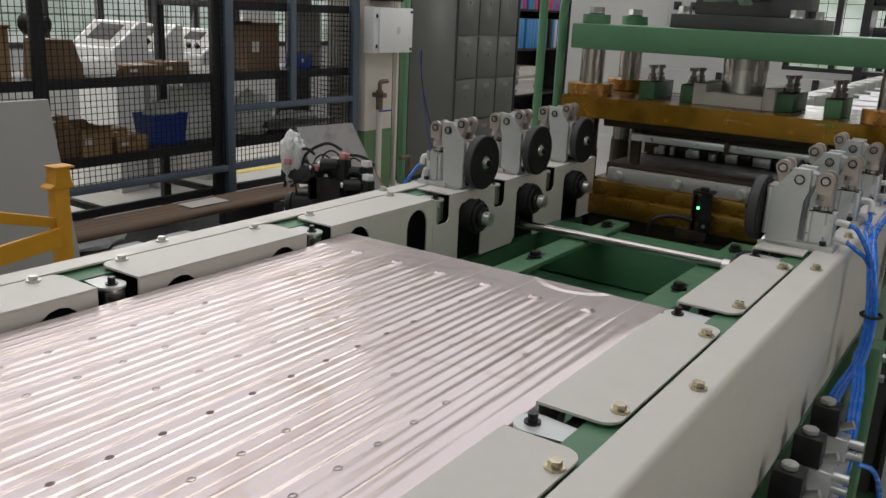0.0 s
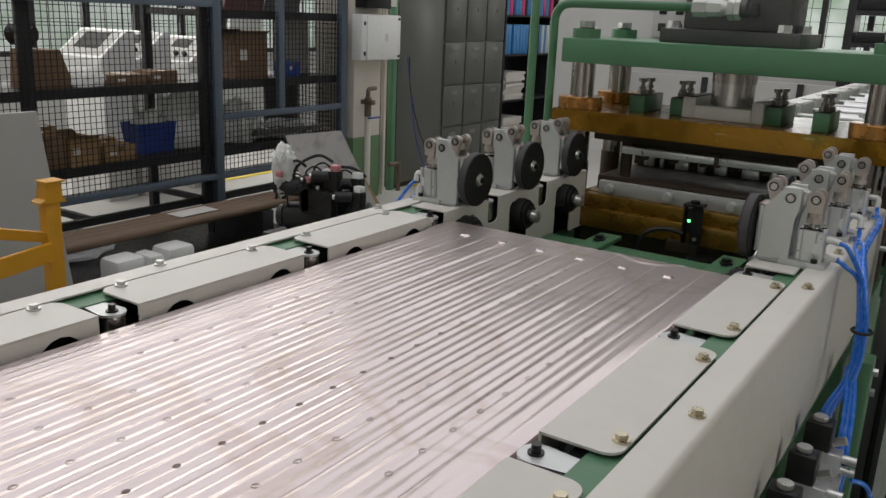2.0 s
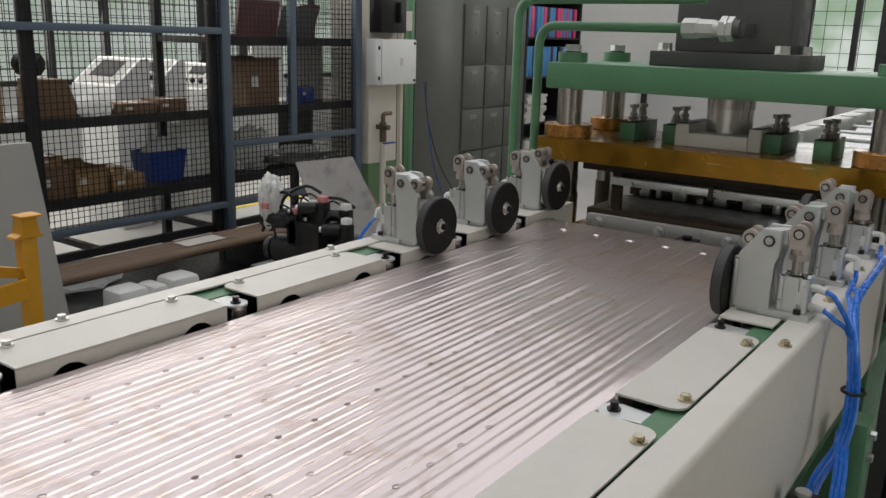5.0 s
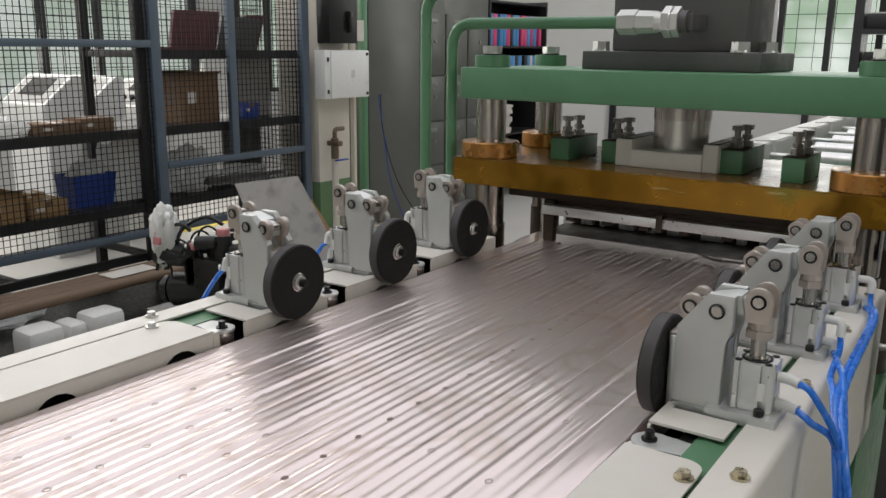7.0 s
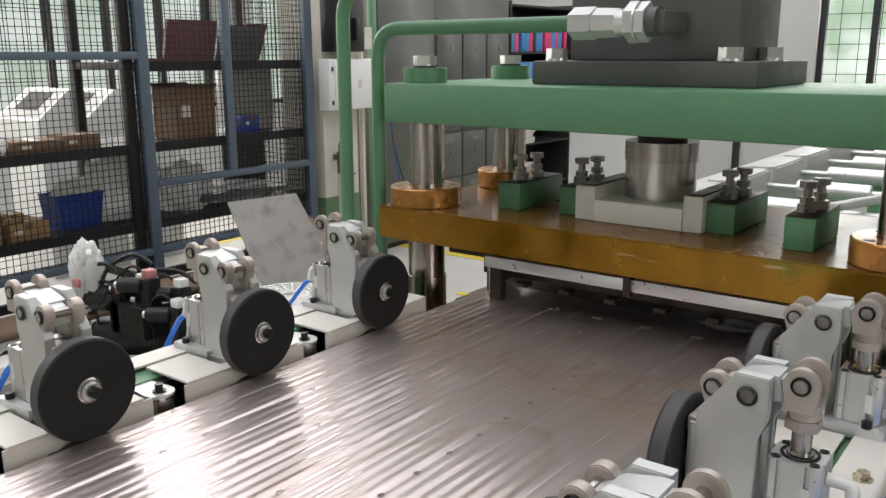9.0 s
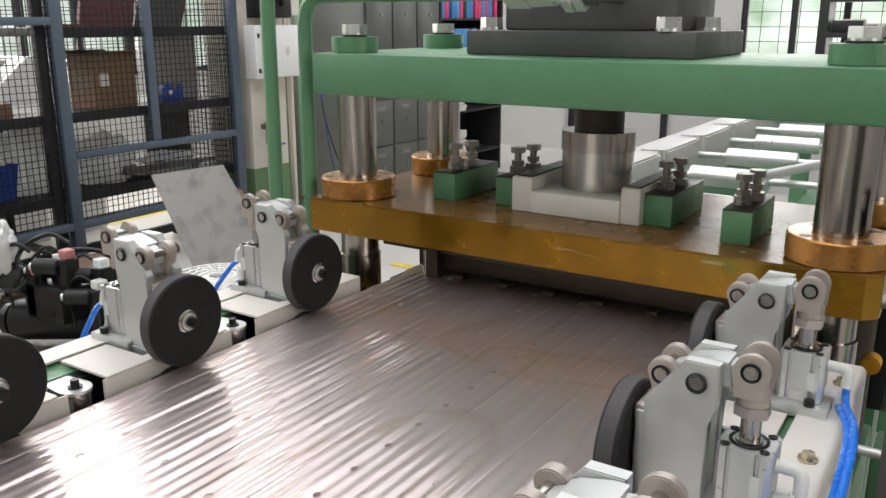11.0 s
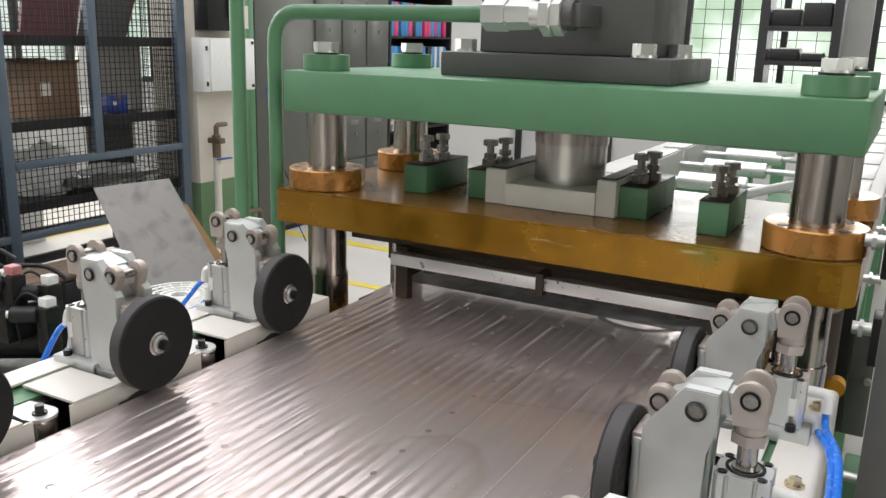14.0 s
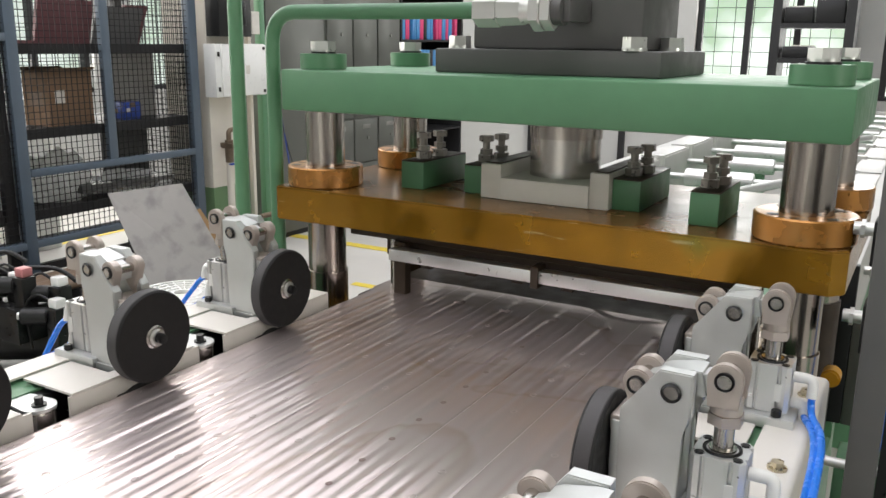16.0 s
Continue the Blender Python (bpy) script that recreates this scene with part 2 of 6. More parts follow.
def sheet_material():
    """Thin rolled steel, satin, with a mauve cast, draw lines, faint water marks and oil."""
    m = mat("rolled_sheet_steel", (0.67, 0.58, 0.572), 0.46, 0.84, 0.03, 9, 0.0, 30, rvar=0.02, stretch=(6.0, 0.5, 1.0), stain=0.05, stain_col=(0.33, 0.29, 0.27))
    n, l = m.node_tree.nodes, m.node_tree.links
    p = n["Principled BSDF"]
    tc = n.new("ShaderNodeTexCoord")
    big = n.new("ShaderNodeTexNoise")
    big.inputs["Scale"].default_value, big.inputs["Detail"].default_value = 3.2, 3
    big.inputs["Distortion"].default_value = 0.6
    l.new(tc.outputs["Object"], big.inputs["Vector"])
    ring = n.new("ShaderNodeValToRGB")
    e = ring.color_ramp.elements
    e[0].position, e[0].color = 0.505, (1, 1, 1, 1)
    e[1].position, e[1].color = 0.55, (1, 1, 1, 1)
    mid = ring.color_ramp.elements.new(0.523)
    mid.color = (0.88, 0.85, 0.81, 1)
    l.new(big.outputs["Fac"], ring.inputs["Fac"])
    old = p.inputs["Base Color"].links[0].from_socket
    mx = n.new("ShaderNodeMix")
    mx.data_type, mx.blend_type = "RGBA", "MULTIPLY"
    mx.inputs["Factor"].default_value = 1.0
    l.new(old, mx.inputs["A"]), l.new(ring.outputs[0], mx.inputs["B"])
    l.new(mx.outputs["Result"], p.inputs["Base Color"])
    p.inputs["Coat Weight"].default_value, p.inputs["Coat Roughness"].default_value = 0.22, 0.14
    p.inputs["Coat IOR"].default_value = 1.6
    # burnished skin: part of the surface is much smoother than the rolled grain
    q, mixer = n.new("ShaderNodeBsdfPrincipled"), n.new("ShaderNodeMixShader")
    q.inputs["Metallic"].default_value, q.inputs["Roughness"].default_value = 1.0, 0.15
    l.new(mx.outputs["Result"], q.inputs["Base Color"])
    mixer.inputs[0].default_value = 0.52
    l.new(p.outputs[0], mixer.inputs[1]), l.new(q.outputs[0], mixer.inputs[2])
    l.new(mixer.outputs[0], n["Material Output"].inputs["Surface"])
    return m


SHEET = sheet_material()
# darker tone for the fold lines: groove shade put into the colour
GROOVE = mat("groove_shade_steel", (0.46, 0.40, 0.39), 0.42, 0.8, 0.2, 20, 0.0, 30, stretch=(1, 0.3, 1))
SHEETMARK = mat("dull_pressed_mark", (0.33, 0.285, 0.27), 0.5, 0.4, 0.1, 60)
SHEETEDGE = mat("brown_sheet_edge", (0.16, 0.11, 0.10), 0.5, 0.3, 0.15, 30)

# ---- mesh helpers ----
ORG = {}


def box(bm, a, b, bevel=0.0):
    """An upright block from corner a to corner b."""
    lo, hi = [min(p, q) for p, q in zip(a, b)], [max(p, q) for p, q in zip(a, b)]
    v = [bm.verts.new((x, y, z)) for x in (lo[0], hi[0]) for y in (lo[1], hi[1]) for z in (lo[2], hi[2])]
    f = [bm.faces.new([v[i] for i in q]) for q in ((0, 1, 3, 2), (4, 6, 7, 5), (0, 4, 5, 1), (2, 3, 7, 6), (0, 2, 6, 4), (1, 5, 7, 3))]
    if bevel:
        es = list({e for g in f for e in g.edges})
        bmesh.ops.bevel(bm, geom=es, offset=bevel, segments=2, affect="EDGES", profile=0.5)
    return bm


def cyl(bm, p, q, r, seg=24, r2=None, bevel=0.0):
    """A round bar from p to q."""
    p, q = Vector(p), Vector(q)
    d = q - p
    m = Matrix.Translation((p + q) / 2) @ d.to_track_quat("Z", "Y").to_matrix().to_4x4()
    g = bmesh.ops.create_cone(bm, cap_ends=True, segments=seg, radius1=r, radius2=r if r2 is None else r2, depth=d.length, matrix=m)
    if bevel:
        caps = [e for v in g["verts"] for e in v.link_edges if len(e.link_faces) == 2 and any(len(f.verts) > 4 for f in e.link_faces)]
        bmesh.ops.bevel(bm, geom=list(set(caps)), offset=bevel, segments=2, affect="EDGES")
    return bm


def prism(bm, pts, lo, hi, axis="y", bevel=0.0):
    """A flat outline pushed out along an axis: (u, v) are the two other axes in order."""
    def at(u, v, w):
        return {"x": (w, u, v), "y": (u, w, v), "z": (u, v, w)}[axis]
    a = [bm.verts.new(at(u, v, lo)) for u, v in pts]
    b = [bm.verts.new(at(u, v, hi)) for u, v in pts]
    k = len(pts)
    f = [bm.faces.new(a), bm.faces.new(b[::-1])]
    for i in range(k):
        f.append(bm.faces.new((a[i], b[i], b[(i + 1) % k], a[(i + 1) % k])))
    if bevel:
        bmesh.ops.bevel(bm, geom=list({e for e in f[0].edges} | {e for e in f[1].edges}), offset=bevel, segments=2, affect="EDGES")
    return bm


def ring(bm, c, r, r_in, lo, hi, axis="x", seg=28):
    """A disc or tyre with a hole."""
    vs = []
    for i in range(seg):
        a = 2 * math.pi * i / seg
        for rad, w in ((r_in, lo), (r - 0.002, lo), (r, lo + 0.002), (r, hi - 0.002), (r - 0.002, hi), (r_in, hi)):
            u, v = rad * math.cos(a), rad * math.sin(a)
            p = {"x": (w, c[1] + u, c[2] + v), "y": (c[0] + u, w, c[2] + v), "z": (c[0] + u, c[1] + v, w)}[axis]
            vs.append(bm.verts.new(p))
    for i in range(seg):
        for j in range(6):
            bm.faces.new((vs[6 * i + j], vs[6 * i + (j + 1) % 6], vs[6 * ((i + 1) % seg) + (j + 1) % 6], vs[6 * ((i + 1) % seg) + j]))
    return bm


def smooth_path(pts, steps=8):
    """Points along a curve through pts."""
    pts = [Vector(p) for p in pts]
    out = []
    for i in range(len(pts) - 1):
        p0, p1, p2, p3 = pts[max(i - 1, 0)], pts[i], pts[i + 1], pts[min(i + 2, len(pts) - 1)]
        for k in range(steps):
            t = k / steps
            out.append(0.5 * ((2 * p1) + (p2 - p0) * t + (2 * p0 - 5 * p1 + 4 * p2 - p3) * t * t + (3 * p1 - p0 - 3 * p2 + p3) * t ** 3))
    return out + [pts[-1]]


def tube(bm, pts, r, seg=10):
    """A hose or pipe along pts."""
    pts = [Vector(p) for p in pts]
    rings, n = [], None
    for i, p in enumerate(pts):
        d = (pts[min(i + 1, len(pts) - 1)] - pts[max(i - 1, 0)]).normalized()
        n = (n - d * n.dot(d)).normalized() if n is not None else d.orthogonal().normalized()
        b = d.cross(n)
        rings.append([bm.verts.new(p + r * (math.cos(2 * math.pi * k / seg) * n + math.sin(2 * math.pi * k / seg) * b)) for k in range(seg)])
    for a, b in zip(rings, rings[1:]):
        for k in range(seg):
            bm.faces.new((a[k], a[(k + 1) % seg], b[(k + 1) % seg], b[k]))
    bm.faces.new(rings[0][::-1]), bm.faces.new(rings[-1])
    return bm


def bend(corners, r, steps=6):
    """A path of straight runs with rounded corners."""
    c = [Vector(p) for p in corners]
    out = [c[0]]
    for a, b, d in zip(c, c[1:], c[2:]):
        u, v = (a - b).normalized(), (d - b).normalized()
        for k in range(steps + 1):
            t = k / steps
            p, q = b + u * r * (1 - t), b + v * r * t
            out.append(p * (1 - t) + q * t)
    return out + [c[-1]]


def hexhead(bm, c, r, h, axis="z"):
    d = {"x": (1, 0, 0), "y": (0, 1, 0), "z": (0, 0, 1)}[axis]
    cyl(bm, c, Vector(c) + h * Vector(d), r, 6)
    return bm


def thing(name, at, label, category, group="", kind=""):
    """A thing made of parts, with its base at that place."""
    ob = new(name)
    ob.empty_display_size = 0.05
    ob.location = at
    ORG[ob] = Vector(at)
    return tagged(ob, label, category, group, kind)


def finish(bm, name, material, origin):
    bmesh.ops.recalc_face_normals(bm, faces=bm.faces)
    bmesh.ops.translate(bm, verts=bm.verts, vec=-Vector(origin))
    me = bpy.data.meshes.new(name)
    bm.to_mesh(me)
    bm.free()
    me.materials.append(material)
    me.polygons.foreach_set("use_smooth", [True] * len(me.polygons))
    me.set_sharp_from_angle(angle=radians(35))
    return me


def part(name, bm, material, parent, label="", origin=None):
    """One mesh under a thing or under a part; bm is in the world's space."""
    o = ORG[parent] if origin is None else Vector(origin)
    ob = new(name, finish(bm, name, material, o))
    ob.parent = parent
    ob.location = o - ORG[parent]
    ORG[ob] = o
    return tagged(ob, label)


def single(name, bm, material, at, label, category, group="", kind=""):
    """A thing that is one mesh."""
    ob = new(name, finish(bm, name, material, at))
    ob.location = at
    ORG[ob] = Vector(at)
    return tagged(ob, label, category, group, kind)


def B():
    return bmesh.new()


# ---- the hall ----


def hall():
    single("floor", box(B(), (WEST - 0.3, SOUTH - 0.3, -0.2), (EAST + 0.3, NORTH + 0.3, 0)), FLOOR, (0, 0, 0), "worn grey concrete workshop floor", "floor", kind="structure")
    roof = B()
    xa, xb, ya, yb = SKYLIGHT
    box(roof, (WEST - 0.3, SOUTH - 0.3, ROOF), (xa, NORTH + 0.3, ROOF + 0.15))
    box(roof, (xb, SOUTH - 0.3, ROOF), (EAST + 0.3, NORTH + 0.3, ROOF + 0.15))
    box(roof, (xa, SOUTH - 0.3, ROOF), (xb, ya, ROOF + 0.15))
    box(roof, (xa, yb, ROOF), (xb, NORTH + 0.3, ROOF + 0.15))
    single("ceiling", roof, CEILING, (0, 0, ROOF), "pale sheet metal workshop ceiling", "ceiling", kind="structure")

    def wall(name, along, at, lo, hi, openings, sill, head, out):
        """A wall with a row of window openings; out is the side of the open air."""
        bm = B()
        t0, t1 = (at, at + 0.25 * out)

        def piece(u0, u1, z0, z1):
            a, b = ((t0, u0, z0), (t1, u1, z1)) if along == "y" else ((u0, t0, z0), (u1, t1, z1))
            box(bm, a, b)
        piece(lo, hi, 0, sill)
        piece(lo, hi, head, ROOF)
        u = lo
        for a, b in openings:
            piece(u, a, sill, head)
            u = b
        piece(u, hi, sill, head)
        single(name, bm, WALL, (0, 0, 0), "grey painted workshop wall with tall windows", "wall", kind="structure")
        for k, (a, b) in enumerate(openings):
            w = thing(f"window_{name[5:]}_{k + 1}", (0, 0, sill), "tall black framed window with a bar grid", "window", "workshop windows", "structure")
            c = at + 0.10 * out

            def bar(name_, u0, u1, z0, z1, th):
                p, q = ((c - th, u0, z0), (c + th, u1, z1)) if along == "y" else ((u0, c - th, z0), (u1, c + th, z1))
                part(name_, box(B(), p, q), FRAMEBLACK, w)
            bar("sill", a, b, sill + 0.003, sill + 0.05, 0.05)
            bar("head", a, b, head - 0.05, head - 0.003, 0.03)
            n = max(2, round((b - a) / 0.62))
            for i in range(n + 1):
                u = a + 0.03 + (b - a - 0.06) * i / n
                bar("mullion", u - 0.035, u + 0.035, sill + 0.05, head - 0.05, 0.03)
            grid = B()
            for i in range(1, round((head - sill) / 0.16)):
                z = sill + 0.16 * i
                p, q = ((c + 0.02, a, z - 0.004), (c + 0.028, b, z + 0.004)) if along == "y" else ((a, c + 0.02 * out, z - 0.004), (b, c + 0.028 * out, z + 0.004))
                box(grid, p, q)
            for i in range(1, round((b - a) / 0.2)):
                u = a + 0.2 * i
                p, q = ((c + 0.03, u - 0.004, sill), (c + 0.036, u + 0.004, head)) if along == "y" else ((u - 0.004, c + 0.03 * out, sill), (u + 0.004, c + 0.036 * out, head))
                box(grid, p, q)
            part("bar_grid", grid, DARKGREY, w)

    wall("wall_west", "y", WEST, SOUTH, NORTH, [(-4.6, -1.6), (-1.0, 2.0), (2.5, 5.5), (6.0, 8.8)], 1.05, 4.6, -1)
    wall("wall_north", "x", NORTH, WEST, EAST, [(-1.95, -0.32), (-0.02, 0.62)], 1.05, 4.6, 1)
    # the next two walls' windows are unseen, added for the fill lamps
    wall("wall_east", "y", EAST, SOUTH, NORTH, [(-2.3, 0.1)], 1.2, 4.7, 1)
    wall("wall_south", "x", SOUTH, WEST, EAST, [(-2.0, 2.6)], 1.2, 4.7, -1)
    m = bpy.data.materials.new("bright_foliage_distance")
    m.use_nodes = True
    n, l = m.node_tree.nodes, m.node_tree.links
    p = n["Principled BSDF"]
    tc, ns, cr = n.new("ShaderNodeTexCoord"), n.new("ShaderNodeTexNoise"), n.new("ShaderNodeValToRGB")
    ns.inputs["Scale"].default_value, ns.inputs["Detail"].default_value = 1.6, 8
    l.new(tc.outputs["Object"], ns.inputs["Vector"]), l.new(ns.outputs["Fac"], cr.inputs["Fac"])
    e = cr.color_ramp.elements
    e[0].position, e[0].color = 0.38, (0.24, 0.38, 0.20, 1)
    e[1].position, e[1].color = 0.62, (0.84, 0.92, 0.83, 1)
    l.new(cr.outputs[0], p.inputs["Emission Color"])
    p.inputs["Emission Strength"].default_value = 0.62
    # copy with a weaker glow for the west windows only
    dimmed = m.copy()
    dimmed.name = "dimmed_foliage_distance"
    dimmed.node_tree.nodes["Principled BSDF"].inputs["Emission Strength"].default_value = 0.36
    for a, b, leaves in (((WEST - 2.5, -8, -1), (WEST - 2.4, 12, 8), dimmed), ((-10, NORTH + 2.4, -1), (9, NORTH + 2.5, 8), m), ((EAST + 2.4, -9, -1), (EAST + 2.5, 10, 8), m), ((-10, SOUTH - 2.5, -1), (9, SOUTH - 2.4, 8), m)):
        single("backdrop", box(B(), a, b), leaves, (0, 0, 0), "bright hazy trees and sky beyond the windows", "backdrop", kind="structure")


def floor_line(a, b):
    single("floor_line", box(B(), a, b), YELLOWLINE, (a[0], a[1], 0), "yellow painted line on the concrete floor", "floor line", "floor lines", "structure")


hall()
floor_line((-4.9, 4.95, 0.001), (-2.0, 5.05, 0.004))
floor_line((-2.75, 4.05, 0.001), (-1.6, 4.12, 0.004))
floor_line((-5.45, 3.6, 0.001), (-5.35, 4.94, 0.004))

# ---- roller table with its two guide rails ----
TOP, SHEET_Z = 1.205, 1.178
ROLLERS = [-2.065, -1.665, -1.265, -0.865, -0.465, -0.088, 0.143, 0.395]
STATIONS = [0.0, 0.25, 0.50]


def guide_rail(s):
    """One side of the table; s is 1 or -1, and u counts outwards from the middle."""
    TOP = 1.2045 if s > 0 else 1.196
    rail = thing("guide_rail", (s * 0.39, -0.9, 0.9), "beige and green steel guide rail of a sheet feeding table", "guide rail", "guide rails")

    def bx(bm, u0, u1, y0, y1, z0, z1, bevel=0.0):
        return box(bm, (s * u0, y0, z0), (s * u1, y1, z1), bevel)
    part("inner_beam", bx(B(), 0.372, 0.448, -3.2, 0.66, 1.02, TOP - 0.007), GREEN, rail, "green painted inner beam")
    # added black strip standing in for the shade inside the hollow rail
    part("liner", bx(B(), 0.355, 0.3715, -3.2, 0.66, 1.02, TOP - 0.010), BLACKSTEEL, rail)
    # outer cover: a bent plate with a rounded shoulder
    a = [(0.4085, TOP), (0.447, TOP)] + [(0.447 + 0.008 * math.sin(k * math.pi / 12), TOP - 0.008 + 0.008 * math.cos(k * math.pi / 12)) for k in range(1, 7)] + [(0.455, 0.955)]
    b = [(0.452, 0.955), (0.452, TOP - 0.009), (0.4465, TOP - 0.003), (0.4085, TOP - 0.003)]
    part("outer_cover", prism(B(), [(s * u, z) for u, z in a + b], -3.2, 0.67, "y"), BEIGE, rail)
    # covers between the guide rollers, each with a bent-down inner face with arched openings
    ends = [(-3.2, -2.10)] + [(p + 0.028, q - 0.036) for p, q in zip(ROLLERS, ROLLERS[1:])] + [(0.423, 0.66)]
    for k, (y0, y1) in enumerate(ends):
        cover = part("cover_plate", B(), BEIGE, rail)
        bm = B()
        near_unit = y1 > -0.05 and y0 > -0.1
        chop = 0.02 if y1 - y0 > 0.2 else 0.012
        u1, ui = 0.4035, 0.319 if s > 0 else 0.309
        q = [math.pi * i / 12 for i in range(7)]
        outline = [(s * ui, y0)] + [(s * (u1 - chop + chop * math.sin(a_)), y0 + chop - chop * math.cos(a_)) for a_ in q]
        outline += [(s * (u1 - chop + chop * math.cos(a_)), y1 - chop + chop * math.sin(a_)) for a_ in q] + [(s * ui, y1)]
        if near_unit:
            c = [y for y in STATIONS if y0 < y + 0.03 < y1]
            st = c[0] if c else 0.5
            outline = [(s * ui, y0), (s * 0.40, y0), (s * 0.40, st - 0.012), (s * 0.328, st - 0.012), (s * 0.328, st + 0.062), (s * 0.40, st + 0.062), (s * 0.40, y1), (s * ui, y1)]
        prism(bm, outline, TOP - 0.003, TOP, "z")
        # inner face with arches open below
        zlow = 1.036
        face = [(y0, TOP - 0.0035)]
        face += [(y0, zlow)]
        arches = []
        if y1 - y0 > 0.3:
            arches = [y0 + 0.072, y1 - 0.056]
        for c in arches:
            for i in range(9):
                an = math.pi * i / 8
                if i == 0:
                    face.append((c - 0.034, zlow))
                face.append((c - 0.034 * math.cos(an), 1.148 + 0.034 * math.sin(an)))
                if i == 8:
                    face.append((c + 0.034, zlow))
        face += [(y1, zlow), (y1, TOP - 0.0035)]
        if not near_unit:
            prism(bm, face, s * ui, s * (ui + 0.003), "x")
        cover.data = finish(bm, "cover_plate", BEIGE, ORG[rail])
        ys = [y0 + 0.033, y1 - 0.040] if y1 - y0 > 0.3 else [y1 - 0.025]
        for y in ys:
            bolt = cyl(B(), (s * 0.3935, y, TOP), (s * 0.3935, y, TOP + 0.0025), 0.0095, 20)
            hexhead(bolt, (s * 0.3935, y, TOP + 0.002), 0.0066, 0.006)
            part("bolt", bolt, BRASS if s > 0 else ZINC, cover)
    for y in (-2.3, -1.9, -1.5, -1.1, -0.70, -0.132, 0.14, 0.395, 0.60):
        bolt = cyl(B(), (s * 0.4365, y, TOP), (s * 0.4365, y, TOP + 0.0025), 0.0095, 20)
        hexhead(bolt, (s * 0.4365, y, TOP + 0.002), 0.0066, 0.006)
        part("bolt", bolt, BRASS if s > 0 else ZINC, rail)
    # inner face along the pinch units: windows for the guide rollers, slots for the drive wheels
    ya, yb, ui, zt = ROLLERS[-3] - 0.0355, 0.66, 0.319 if s > 0 else 0.309, TOP - 0.0035
    face = [(ya, zt)]
    for c in ROLLERS[-3:]:
        face += [(c - 0.024, zt), (c - 0.024, 1.145), (c - 0.018, 1.137), (c + 0.016, 1.137), (c + 0.024, 1.147), (c + 0.024, zt)]
    face += [(yb, zt), (yb, 1.036)]
    for c in STATIONS[::-1]:
        face += [(c + 0.069, 1.036), (c + 0.067, 1.045), (c + 0.067, 1.160), (c + 0.057, 1.171), (c - 0.016, 1.171), (c - 0.027, 1.160), (c - 0.027, 1.050), (c - 0.041, 1.036)]
    face += [(ya, 1.036)]
    part("wheel_guard", prism(B(), face, s * ui, s * (ui + 0.003), "x"), BEIGE, rail)
    dz = TOP - 1.205
    for y in ROLLERS:
        r = part("guide_roller", cyl(cyl(B(), (s * 0.333, y, 1.150 + dz), (s * 0.333, y, 1.192 + dz), 0.0195, 28, bevel=0.002), (s * 0.333, y, 1.10), (s * 0.333, y, 1.15), 0.011), STEEL, rail, "bright steel side guide roller")
        tab = [(s * 0.3715, y - 0.016), (s * 0.3715, y + 0.016)] + [(s * (0.333 - 0.0205 * math.sin(math.pi * i / 8)), y + 0.0205 * math.cos(math.pi * i / 8)) for i in range(9)]
        part("bearing_tab", prism(B(), tab, 1.193 + dz, 1.1965 + dz, "z"), GALV, r)
        screw = cyl(cyl(B(), (s * 0.331, y, 1.1965 + dz), (s * 0.331, y, 1.1985 + dz), 0.0085, 20), (s * 0.331, y, 1.198 + dz), (s * 0.331, y, 1.207 + dz), 0.0052, 16)
        part("socket_screw", screw, BLACKSTEEL, r)
    return rail


guide_rail(1)
guide_rail(-1)


